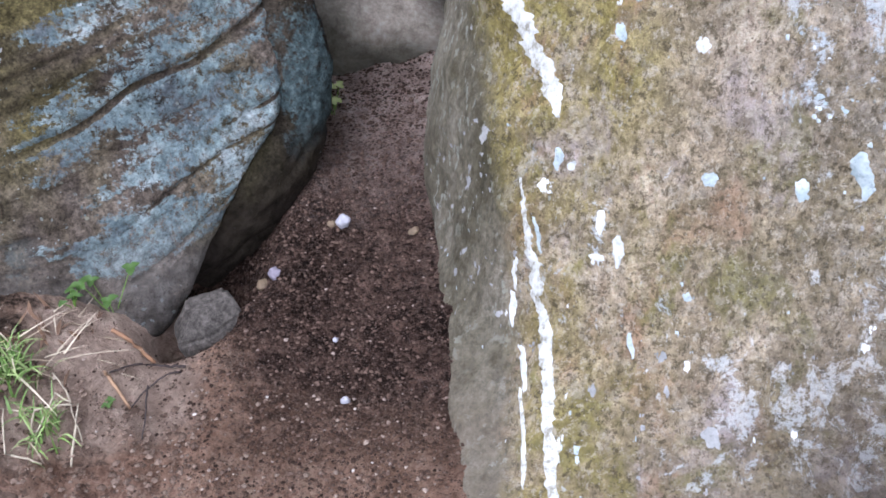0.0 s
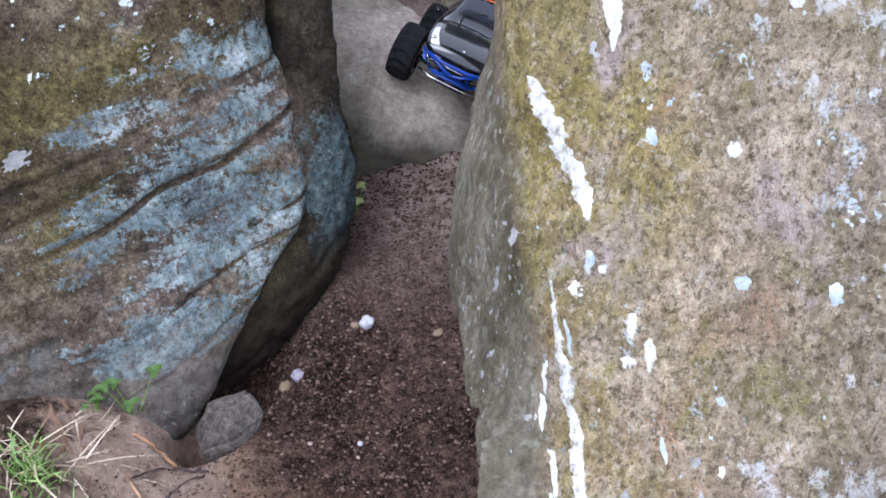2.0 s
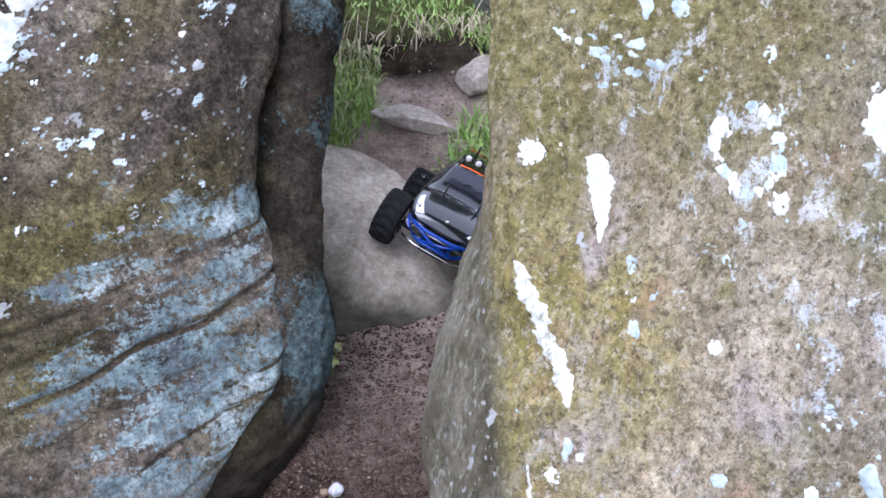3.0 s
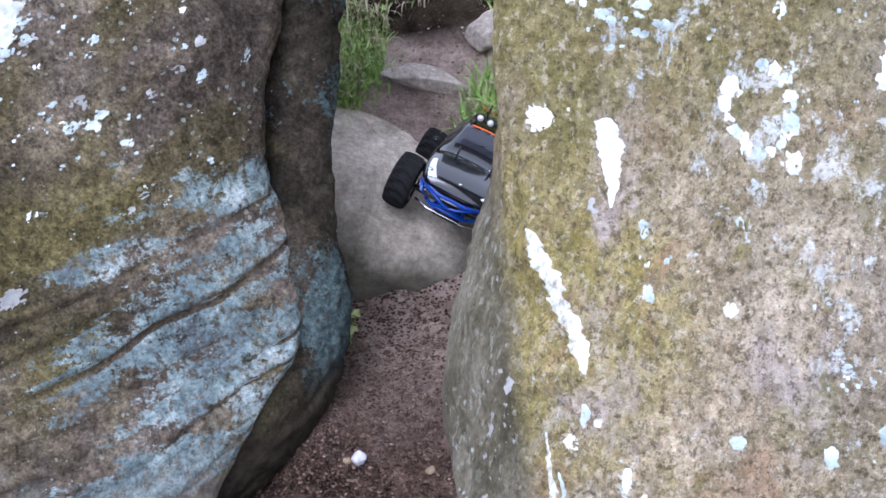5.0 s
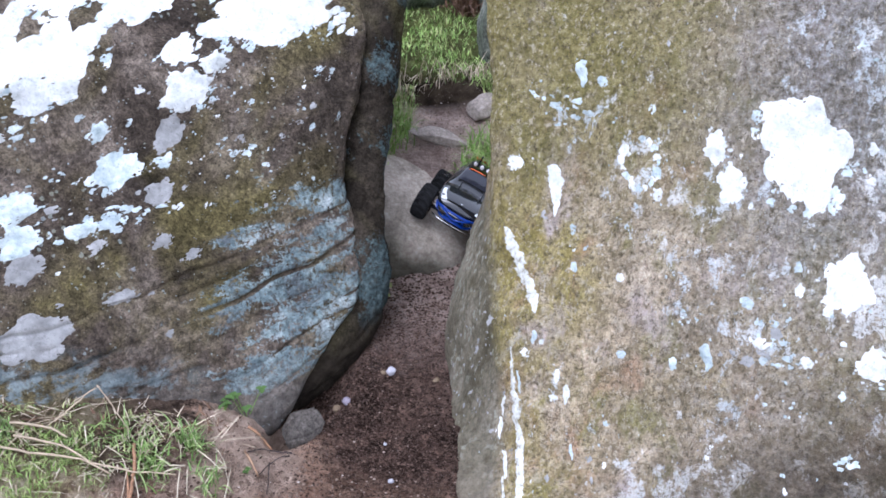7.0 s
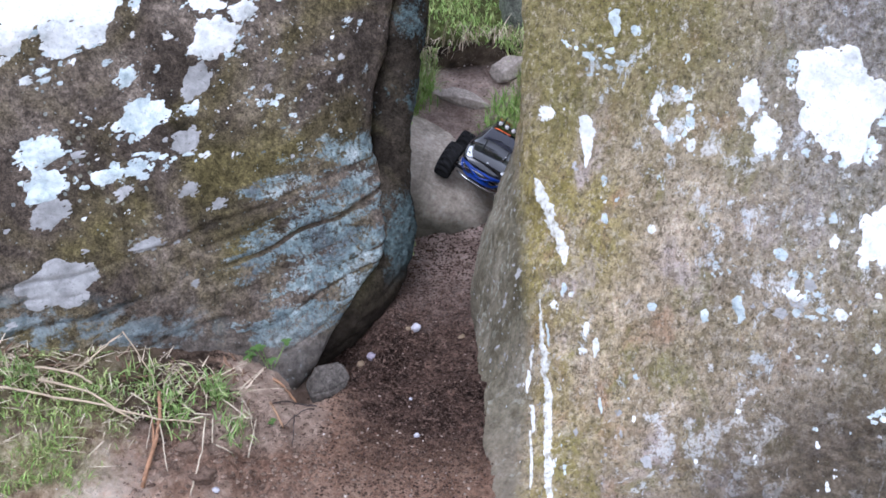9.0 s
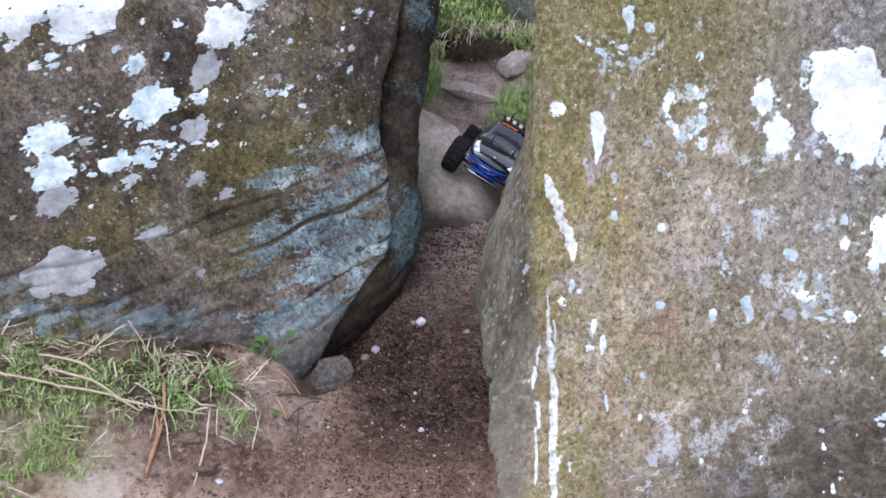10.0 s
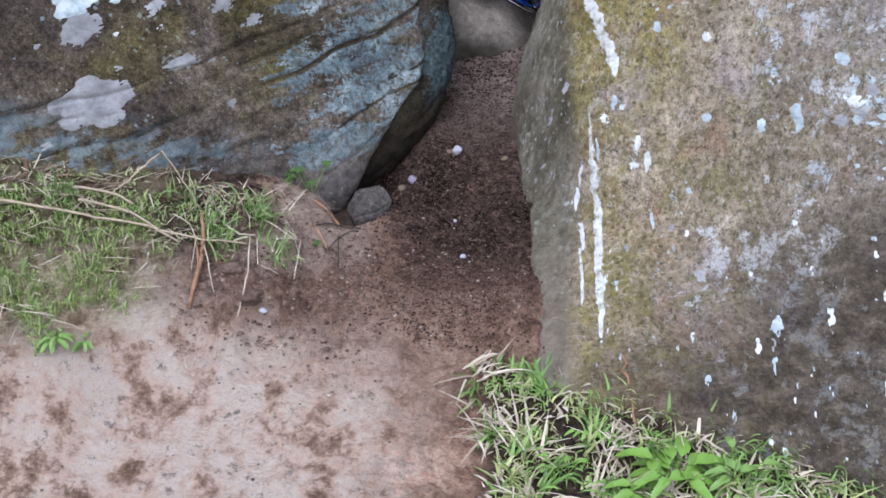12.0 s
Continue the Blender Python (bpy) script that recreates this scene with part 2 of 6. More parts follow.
# boulder on the other side: tan and olive, with rust, green and mauve stains, pale flocks of lichen, greyer further along
m, c, relief = rock_material("sandstone_tan", (0.215, 0.166, 0.104), (0.4, 0.318, 0.215), (0.58, 0.478, 0.358), (0.285, 0.238, 0.084), 0.14, 0.42, 0.8, streak=(1, 1, 0.5))
x, z = m.axis(0), m.axis(2)
for scale, lo, hi, tint, most in ((5.5, 0.52, 0.62, (0.46, 0.385, 0.365), 0.85), (6.5, 0.54, 0.63, (0.35, 0.215, 0.13), 0.65), (7.5, 0.52, 0.6, (0.215, 0.195, 0.065), 0.8)):
    n = m.noise(scale, 8, 0.7, (1, 1, 0.4), 0.3)
    c = m.mix(m.math("MULTIPLY", m.ramp(n, (lo, 0.0), (hi, 1.0)), most), c, m.mix(0.6, tint, m.ramp(m.noise(50, 7, 0.75, (1, 1, 0.6)), (0.37, 0.2), (0.63, 0.8)), "OVERLAY"))
c = m.mix(m.ramp(m.noise(62, 7, 0.75, (1, 1, 0.7)), (0.41, 0.75), (0.46, 0.0)), c, (0.11, 0.088, 0.05))
c = m.mix(m.math("MULTIPLY", reach(m, m.math("ADD", x, m.math("MULTIPLY", m.math("SUBTRACT", m.noise(4, 5), 0.5), 0.3)), 0.62, 0.36, 0.8), m.ramp(m.noise(13, 8, 0.72, (1, 1, 0.4)), (0.4, 1.0), (0.58, 0.0))), c, m.mix(0.7, (0.285, 0.232, 0.078), m.ramp(m.noise(50, 7, 0.75, (1, 1, 0.6)), (0.37, 0.2), (0.63, 0.8)), "OVERLAY"))
grey = reach(m, m.math("ADD", x, m.math("MULTIPLY", m.noise(3), 0.3)), 0.65, 1.2, 0.55)
c = m.mix(grey, c, m.ramp(m.noise(44, 8, 0.75), (0.38, (0.105, 0.092, 0.073)), (0.5, (0.26, 0.233, 0.2)), (0.62, (0.48, 0.452, 0.415))))
dapple = m.ramp(m.noise(26, 7, 0.68, (1, 1, 0.7)), (0.4, 0.42), (0.5, 0.0))
c = m.mix(dapple, c, m.mix(0.6, (0.15, 0.12, 0.066), m.ramp(m.noise(70, 6, 0.75), (0.37, 0.25), (0.63, 0.75)), "OVERLAY"))
c = m.mix(m.ramp(m.noise(30, 7, 0.7, (1, 1, 0.7)), (0.55, 0.0), (0.62, 0.32)), c, (0.52, 0.46, 0.38))
drift = m.math("MULTIPLY", m.math("SUBTRACT", m.noise(3.5, 7, 0.7), 0.5), 0.5)
high = m.math("MULTIPLY", reach(m, m.math("ADD", z, drift), 0.5, 0.85), reach(m, m.math("ADD", x, drift), 1.0, 0.7))
c = m.mix(m.math("MULTIPLY", high, 0.7), c, m.ramp(m.noise(60, 7, 0.78), (0.38, (0.075, 0.066, 0.026)), (0.5, (0.19, 0.165, 0.064)), (0.62, (0.34, 0.3, 0.15))))
grey_top = m.math("MULTIPLY", reach(m, m.math("ADD", z, drift), 0.45, 0.8), reach(m, m.math("ADD", x, drift), 0.72, 1.0))
c = m.mix(m.math("MULTIPLY", grey_top, 0.7), c, m.ramp(m.noise(52, 7, 0.78), (0.38, (0.07, 0.066, 0.06)), (0.5, (0.2, 0.19, 0.18)), (0.62, (0.42, 0.42, 0.43))))
pock = m.noise(84, 6, 0.8, (1, 1, 0.8))
c = m.mix(m.ramp(pock, (0.41, 0.75), (0.465, 0.0)), c, (0.075, 0.06, 0.036))
c = m.mix(m.ramp(m.noise(70, 6, 0.8, (1, 1, 0.7)), (0.555, 0.0), (0.6, 0.5)), c, (0.62, 0.55, 0.44))
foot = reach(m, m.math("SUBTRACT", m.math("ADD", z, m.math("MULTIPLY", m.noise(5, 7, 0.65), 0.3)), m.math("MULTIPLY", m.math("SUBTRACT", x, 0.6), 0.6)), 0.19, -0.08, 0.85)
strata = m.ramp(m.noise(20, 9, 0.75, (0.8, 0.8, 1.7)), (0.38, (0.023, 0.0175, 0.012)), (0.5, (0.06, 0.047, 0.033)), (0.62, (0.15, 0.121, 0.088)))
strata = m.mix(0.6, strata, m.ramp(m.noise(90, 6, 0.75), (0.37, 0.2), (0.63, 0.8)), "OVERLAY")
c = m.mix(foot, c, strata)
# flocks of pale lichen, thicker in some places, drawn down by the rain
zone = m.ramp(m.noise(2.6, 3, 0.5), (0.42, 0.0), (0.62, 0.1))
zone = m.math("ADD", zone, reach(m, x, 0.75, 1.15, 0.05))
flock = m.ramp(m.math("ADD", m.noise(17, 9, 0.75, (1, 1, 0.5), 0.4), zone), (0.62, 0.0), (0.66, 1.0))
flock = m.math("MULTIPLY", m.math("MULTIPLY", flock, m.ramp(m.noise(95, 6, 0.8), (0.42, 0.0), (0.5, 1.0))), m.math("SUBTRACT", reach(m, x, 0.3, 0.42, 0.85), m.math("MULTIPLY", foot, 0.8)))
c = m.mix(flock, c, m.ramp(m.noise(4), (0.42, (0.7, 0.69, 0.66)), (0.58, (0.58, 0.63, 0.66))))
# mossy grey flank in the gap, with its shade put into the colour
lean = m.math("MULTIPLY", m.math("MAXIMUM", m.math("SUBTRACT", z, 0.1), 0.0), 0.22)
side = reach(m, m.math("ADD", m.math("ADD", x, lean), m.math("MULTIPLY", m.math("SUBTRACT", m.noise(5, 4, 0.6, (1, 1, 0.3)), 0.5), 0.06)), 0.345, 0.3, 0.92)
shaded_algae = m.ramp(m.noise(9, 9, 0.74, (1, 1, 0.35)), (0.36, (0.072, 0.064, 0.044)), (0.5, (0.15, 0.134, 0.098)), (0.64, (0.265, 0.24, 0.188)))
shaded_algae = m.mix(0.55, shaded_algae, m.ramp(m.noise(80, 7, 0.78, (1, 1, 0.6)), (0.37, 0.2), (0.63, 0.8)), "OVERLAY")
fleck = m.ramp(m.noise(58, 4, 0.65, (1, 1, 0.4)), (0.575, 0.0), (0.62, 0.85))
shaded_algae = m.mix(m.math("MULTIPLY", fleck, m.ramp(m.noise(7, 4), (0.42, 0.1), (0.6, 1.0))), shaded_algae, (0.38, 0.39, 0.33))
shaded_algae = m.mix(reach(m, m.math("ADD", z, m.math("MULTIPLY", m.math("SUBTRACT", m.noise(9, 7, 0.7), 0.5), 0.2)), -0.07, -0.2, 0.6), shaded_algae, m.ramp(m.noise(30, 7, 0.7), (0.36, (0.2, 0.16, 0.118)), (0.64, (0.38, 0.315, 0.25))))
c = m.mix(side, c, shaded_algae)
lumps = m.noise(34, 6, 0.65)
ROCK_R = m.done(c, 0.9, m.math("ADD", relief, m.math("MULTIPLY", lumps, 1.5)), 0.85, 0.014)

# worn boulder and loose stones of the path
m, c, relief = rock_material("sandstone_worn", (0.38, 0.325, 0.265), (0.56, 0.485, 0.405), (0.7, 0.62, 0.535), (0.286, 0.260, 0.208), -0.1, 0.0, 0.5)
c = m.mix(m.ramp(m.noise(5, 8, 0.7, (1, 1, 2.5), 0.5), (0.36, 0.6), (0.48, 0.0)), c, (0.13, 0.108, 0.085))
# greenish lower part, its colour darkened for shade between the rocks
low_shade = reach(m, m.math("ADD", m.axis(2), m.math("MULTIPLY", m.math("SUBTRACT", m.noise(6, 7, 0.7), 0.5), 0.14)), 0.17, 0.06, 0.92)
c = m.mix(low_shade, c, m.ramp(m.noise(40, 7, 0.75), (0.36, (0.045, 0.043, 0.03)), (0.64, (0.12, 0.112, 0.082))))
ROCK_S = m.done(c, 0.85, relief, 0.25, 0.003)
m, c, relief = rock_material("sandstone_slate", (0.055, 0.048, 0.041), (0.092, 0.081, 0.07), (0.14, 0.125, 0.11), (0.12, 0.105, 0.085), -0.1, 0.0, 0.9)
ROCK_D = m.done(c, 0.85, relief, 0.4, 0.003)
m, c, relief = rock_material("sandstone_far", (0.06, 0.065, 0.05), (0.12, 0.13, 0.105), (0.2, 0.21, 0.18), (0.09, 0.11, 0.06), 0.05, 0.2)
ROCK_F = m.done(c, 0.9, relief, 0.5, 0.01)
m, c, relief = rock_material("sandstone_pale", (0.24, 0.208, 0.18), (0.38, 0.33, 0.29), (0.52, 0.46, 0.41), (0.3, 0.265, 0.235), -0.1, 0.0, 0.5)
ROCK_W = m.done(c, 0.85, relief, 0.3, 0.004)

# earth: dark in the gap (moist, shade also in its colour), dry and pale before it, trodden grey-brown behind
m = Nodes("earth")


def span(value, lo, hi):
    n = m.tree.nodes.new("ShaderNodeMapRange")
    n.inputs[1].default_value, n.inputs[2].default_value = lo, hi
    m.link(value, n.inputs[0])
    return n.outputs[0]


crumb = m.noise(120, 6, 0.75)
clot = m.noise(52, 7, 0.75)
sand, gaps = m.noise(150, 4, 0.7), m.noise(74, 6, 0.75, (0.75, 1.2, 1))
moist_shaded = m.ramp(m.noise(11, 9, 0.78), (0.39, (0.017, 0.0095, 0.0068)), (0.5, (0.049, 0.029, 0.021)), (0.6, (0.15, 0.094, 0.07)))
# paler trodden sand away from the boulders, its fuller light put into the colour
lit_tread = m.math("ADD", m.math("ADD", m.axis(0), m.math("MULTIPLY", m.math("SUBTRACT", m.noise(6, 8, 0.7), 0.5), 0.5)), m.math("MULTIPLY", m.axis(1), 0.05))
lit_tread = m.math("MULTIPLY", span(lit_tread, -0.04, 0.12), span(m.math("ADD", m.axis(1), m.math("MULTIPLY", m.math("SUBTRACT", m.noise(5, 7, 0.7), 0.5), 0.5)), 0.84, 1.02))
moist_shaded = m.mix(m.math("MULTIPLY", lit_tread, 0.8), moist_shaded, m.ramp(m.noise(16, 8, 0.75), (0.37, (0.055, 0.033, 0.0235)), (0.5, (0.14, 0.091, 0.07)), (0.62, (0.27, 0.192, 0.153))))
moist_shaded = m.mix(0.9, moist_shaded, m.ramp(clot, (0.38, 0.12), (0.5, 0.5), (0.62, 0.88)), "OVERLAY")
moist_shaded = m.mix(m.ramp(sand, (0.52, 0.0), (0.6, 0.6)), moist_shaded, (0.165, 0.115, 0.09))
moist_shaded = m.mix(m.ramp(gaps, (0.42, 0.92), (0.47, 0.0)), moist_shaded, (0.011, 0.0062, 0.0045))
shelf = m.ramp(m.noise(9, 9, 0.72), (0.36, (0.1633, 0.0894, 0.0578)), (0.5, (0.3772, 0.2257, 0.1480)), (0.64, (0.6348, 0.4139, 0.2881)))
shelf = m.mix(0.75, shelf, m.ramp(clot, (0.36, 0.2), (0.5, 0.5), (0.64, 0.8)), "OVERLAY")
shelf = m.mix(m.ramp(m.noise(26, 9, 0.8), (0.42, 0.75), (0.5, 0.0)), shelf, (0.085, 0.048, 0.031))
shelf = m.mix(m.ramp(m.noise(38, 9, 0.8), (0.53, 0.0), (0.6, 0.7)), shelf, (0.56, 0.4, 0.3))
shelf = m.mix(m.ramp(gaps, (0.38, 0.7), (0.44, 0.0)), shelf, (0.05, 0.029, 0.02))
shelf = m.mix(m.ramp(sand, (0.53, 0.0), (0.63, 0.55)), shelf, (0.42, 0.32, 0.25))
dry = m.ramp(m.noise(9, 10, 0.72), (0.34, (0.235, 0.145, 0.095)), (0.41, (0.52, 0.35, 0.25)), (0.46, (0.82, 0.61, 0.465)), (0.54, (0.9, 0.75, 0.61)))
dry = m.mix(m.ramp(m.noise(22, 8, 0.75), (0.36, 0.7), (0.43, 0.0)), dry, (0.171, 0.107, 0.072))
dry = m.mix(0.32, dry, m.ramp(clot, (0.36, 0.24), (0.5, 0.5), (0.64, 0.74)), "OVERLAY")
tracks = m.ramp(m.noise(7, 9, 0.72, None, 0.4), (0.37, (0.2242, 0.1260, 0.0794)), (0.5, (0.5439, 0.3371, 0.2254)), (0.62, (0.8958, 0.6142, 0.4420)))
tracks = m.mix(m.ramp(m.noise(24, 9, 0.8), (0.42, 0.7), (0.49, 0.0)), tracks, (0.15, 0.088, 0.06))
tracks = m.mix(m.ramp(gaps, (0.38, 0.6), (0.44, 0.0)), tracks, (0.1, 0.06, 0.042))
tracks = m.mix(0.6, tracks, m.ramp(clot, (0.36, 0.25), (0.5, 0.5), (0.64, 0.75)), "OVERLAY")
worn = m.ramp(m.noise(9, 8, 0.7), (0.38, (0.3450, 0.2536, 0.2116)), (0.62, (0.7590, 0.6004, 0.5189)))
worn = m.mix(m.ramp(gaps, (0.36, 0.6), (0.42, 0.0)), worn, (0.06, 0.042, 0.033))
worn = m.mix(0.6, worn, m.ramp(crumb, (0.36, 0.25), (0.5, 0.5), (0.64, 0.75)), "OVERLAY")
sway = m.math("MULTIPLY", m.math("SUBTRACT", m.noise(4.5, 8, 0.7), 0.5), 0.5)
x, y = m.math("ADD", m.axis(0), m.math("MULTIPLY", sway, 0.5)), m.math("ADD", m.axis(1), m.math("MULTIPLY", sway, 0.6))
c = m.mix(m.math("MULTIPLY", span(x, -0.12, -0.24), span(m.math("ADD", m.axis(1), m.math("MULTIPLY", sway, 0.2)), 0.83, 0.76)), moist_shaded, shelf)
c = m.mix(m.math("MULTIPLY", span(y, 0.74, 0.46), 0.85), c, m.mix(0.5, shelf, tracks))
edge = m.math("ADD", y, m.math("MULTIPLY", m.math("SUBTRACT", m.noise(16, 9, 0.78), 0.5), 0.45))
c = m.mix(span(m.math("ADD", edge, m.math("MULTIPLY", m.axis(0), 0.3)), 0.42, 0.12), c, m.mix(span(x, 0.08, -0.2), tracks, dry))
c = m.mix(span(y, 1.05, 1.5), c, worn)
c = m.mix(span(m.axis(1), 2.02, 2.07), c, m.ramp(m.noise(12, 6), (0.4, (0.025, 0.018, 0.013)), (0.65, (0.11, 0.082, 0.055))))
c = m.mix(span(m.axis(1), 2.13, 2.17), c, m.ramp(m.noise(12, 6), (0.4, (0.08, 0.085, 0.03)), (0.65, (0.17, 0.19, 0.06))))
# raw brown face of the bank, below the turf
fray = m.math("ADD", x, m.math("MULTIPLY", m.math("SUBTRACT", m.noise(15, 8, 0.75), 0.5), 0.45))
scarp = m.ramp(m.noise(34, 8, 0.75), (0.36, (0.0936, 0.0538, 0.0368)), (0.5, (0.2418, 0.1422, 0.0966)), (0.64, (0.5148, 0.3293, 0.2352)))
scarp = m.mix(m.ramp(m.noise(42, 9, 0.8), (0.53, 0.0), (0.59, 0.75)), scarp, (0.5, 0.37, 0.28))
scarp = m.mix(m.ramp(gaps, (0.4, 0.8), (0.47, 0.0)), scarp, (0.03, 0.019, 0.014))
raw = m.math("MULTIPLY", m.math("MULTIPLY", span(y, 0.34, 0.46), span(m.math("ADD", m.math("SUBTRACT", m.axis(1), m.math("MULTIPLY", m.axis(0), 0.46)), m.math("MULTIPLY", sway, 0.4)), 0.83, 0.74)), m.math("MULTIPLY", span(x, -0.12, -0.3), span(fray, -0.86, -0.72)))
c = m.mix(m.math("MULTIPLY", raw, 0.85), c, scarp)
# smooth pale top of the earth shelf
ledge = m.math("MULTIPLY", m.math("MULTIPLY", span(x, -0.22, -0.28), span(x, -0.56, -0.48)), span(m.math("ADD", m.math("SUBTRACT", m.axis(1), m.math("MULTIPLY", m.axis(0), 0.46)), m.math("MULTIPLY", sway, 0.15)), 0.69, 0.73))
c = m.mix(m.math("MULTIPLY", ledge, span(m.axis(1), 0.95, 0.88)), c, m.mix(0.5, m.ramp(m.noise(14, 8, 0.7), (0.36, (0.34, 0.24, 0.18)), (0.64, (0.66, 0.5, 0.39))), m.ramp(clot, (0.36, 0.3), (0.64, 0.7)), "OVERLAY"))
# dark humus under the grass of the bank
humus = m.math("MULTIPLY", span(m.math("ADD", m.math("SUBTRACT", m.axis(1), m.math("MULTIPLY", m.axis(0), 0.46)), m.math("MULTIPLY", sway, 0.4)), 0.74, 0.8), span(fray, -0.46, -0.56))
c = m.mix(m.math("MULTIPLY", humus, span(m.axis(1), 1.3, 1.1)), c, m.ramp(m.noise(30, 7, 0.75), (0.37, (0.03, 0.02, 0.014)), (0.63, (0.17, 0.12, 0.085))))
lawn = m.math("MULTIPLY", span(m.math("ADD", m.math("SUBTRACT", m.axis(1), m.math("MULTIPLY", m.axis(0), 0.46)), m.math("MULTIPLY", sway, 0.3)), 0.6, 0.7), span(fray, -0.66, -0.8))
c = m.mix(m.math("MULTIPLY", m.math("MULTIPLY", lawn, span(m.axis(1), 1.3, 1.1)), m.math("SUBTRACT", 0.9, m.math("MULTIPLY", humus, 0.5))), c, m.ramp(m.noise(26, 7, 0.75), (0.39, (0.12, 0.085, 0.05)), (0.5, (0.36, 0.31, 0.16)), (0.61, (0.66, 0.57, 0.38))))
# dark soil under the tussock
soil = m.math("MULTIPLY", span(m.axis(0), 0.08, 0.15), span(m.math("ADD", m.axis(1), m.math("MULTIPLY", m.axis(0), 0.25)), 0.46, 0.38))
soil = m.math("MULTIPLY", soil, span(x, 1.45, 1.15))
c = m.mix(m.math("MULTIPLY", soil, span(m.axis(1), -0.65, -0.55)), c, m.ramp(m.noise(30, 7, 0.75), (0.37, (0.03, 0.022, 0.015)), (0.63, (0.15, 0.11, 0.075))))
# rough turf further out
across, along = m.math("DIVIDE", m.axis(0), 2.0), m.math("DIVIDE", m.math("SUBTRACT", m.axis(1), 0.5), 2.2)
out = m.math("ADD", m.math("SQRT", m.math("ADD", m.math("MULTIPLY", across, across), m.math("MULTIPLY", along, along))), m.math("MULTIPLY", m.math("SUBTRACT", m.noise(1.6, 6, 0.6), 0.5), 0.5))
turf_c = m.ramp(m.noise(3, 9, 0.75), (0.36, (0.1, 0.075, 0.05)), (0.47, (0.1, 0.11, 0.04)), (0.6, (0.19, 0.21, 0.07)))
c = m.mix(span(m.math("ADD", out, m.math("MULTIPLY", sway, 0.4)), 0.95, 1.15), c, turf_c)
grit = m.math("LESS_THAN", m.cells(170), m.math("MULTIPLY", m.ramp(m.noise(9, 5), (0.4, 0.0), (0.65, 1.0)), 0.24))
c = m.mix(m.math("MULTIPLY", grit, 0.5), c, m.ramp(m.noise(60), (0.4, (0.16, 0.125, 0.1)), (0.6, (0.34, 0.29, 0.25))))
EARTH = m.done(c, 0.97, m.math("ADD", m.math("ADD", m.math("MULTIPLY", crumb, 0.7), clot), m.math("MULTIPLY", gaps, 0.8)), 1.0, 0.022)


def crust_material(name, dark, light):
    m = Nodes(name)
    c = m.ramp(m.noise(26, 8, 0.7), (0.35, dark), (0.6, light))
    c = m.mix(m.ramp(m.noise(95, 6, 0.8), (0.36, 0.55), (0.47, 0.0)), c, tuple(v * 0.55 for v in dark))
    c = m.mix(0.3, c, m.ramp(m.noise(9, 5, 0.6), (0.38, 0.3), (0.62, 0.7)), "OVERLAY")
    return m.done(c, 0.95, m.noise(110, 6, 0.7), 0.5, 0.004)


LICHEN = {"w": crust_material("lichen_white", (0.52, 0.54, 0.53), (0.74, 0.745, 0.73)),
          "b": crust_material("lichen_blue_grey", (0.31, 0.372, 0.387), (0.56, 0.618, 0.628)),
          "c": crust_material("lichen_cyan", (0.36, 0.44, 0.45), (0.66, 0.715, 0.715)),
          "g": crust_material("lichen_grey", (0.26, 0.26, 0.255), (0.38, 0.375, 0.37))}


m = Nodes("lichen_streak")
LICHEN["s"] = m.done(m.ramp(m.noise(60, 7, 0.75, (1, 1, 0.35)), (0.38, (0.27, 0.25, 0.2)), (0.48, (0.52, 0.52, 0.48)), (0.62, (0.68, 0.685, 0.67))), 0.95, m.noise(110, 6, 0.7), 0.5, 0.004)


def leaf_material(name, a, b, rough=0.55):
    m = Nodes(name)
    c = m.ramp(m.island(), (0.0, a), (1.0, b))
    c = m.mix(0.4, c, m.ramp(m.noise(40), (0.3, 0.35), (0.7, 0.65)), "OVERLAY")
    m.bsdf.inputs["Subsurface Weight"].default_value = 0.0
    return m.done(c, rough)


GRASS = leaf_material("grass_green", (0.085, 0.17, 0.028), (0.27, 0.42, 0.1))
GRASS_TUFT = leaf_material("grass_mid", (0.11, 0.2, 0.04), (0.42, 0.52, 0.2))
GRASS_FAR = leaf_material("grass_lush", (0.17, 0.29, 0.05), (0.42, 0.58, 0.17))
GRASS_PALE = leaf_material("grass_olive", (0.19, 0.25, 0.065), (0.5, 0.53, 0.22))
STRAW = leaf_material("straw", (0.3, 0.225, 0.145), (0.68, 0.58, 0.43), 0.7)
STRAW_PALE = leaf_material("bleached_straw", (0.32, 0.25, 0.165), (0.7, 0.61, 0.47), 0.7)
CLOVER = leaf_material("leaf_clover", (0.035, 0.075, 0.015), (0.085, 0.16, 0.03), 0.5)
LEAF = leaf_material("leaf_green", (0.09, 0.19, 0.025), (0.23, 0.4, 0.055), 0.5)
BRACKEN = leaf_material("dead_bracken", (0.07, 0.036, 0.02), (0.2, 0.115, 0.065), 0.8)
WOOD = plain("twig_wood", (0.3, 0.165, 0.09), 0.8, grain=0.4)
WOOD_TAN = plain("tan_twig", (0.4, 0.25, 0.15), 0.8, grain=0.35)
ROOT = plain("dark_root", (0.06, 0.046, 0.042), 0.85, grain=0.35)
WOOD_PALE = plain("dry_stalk", (0.5, 0.4, 0.28), 0.75, grain=0.25)
PEBBLE_W = plain("quartz_white", (0.42, 0.41, 0.45), 0.6, grain=0.12)
PEBBLE_V = plain("stone_mauve", (0.24, 0.21, 0.25), 0.7, grain=0.2)
PEBBLE_T = plain("stone_tan", (0.2, 0.145, 0.09), 0.75, grain=0.25)
m = Nodes("gravel")
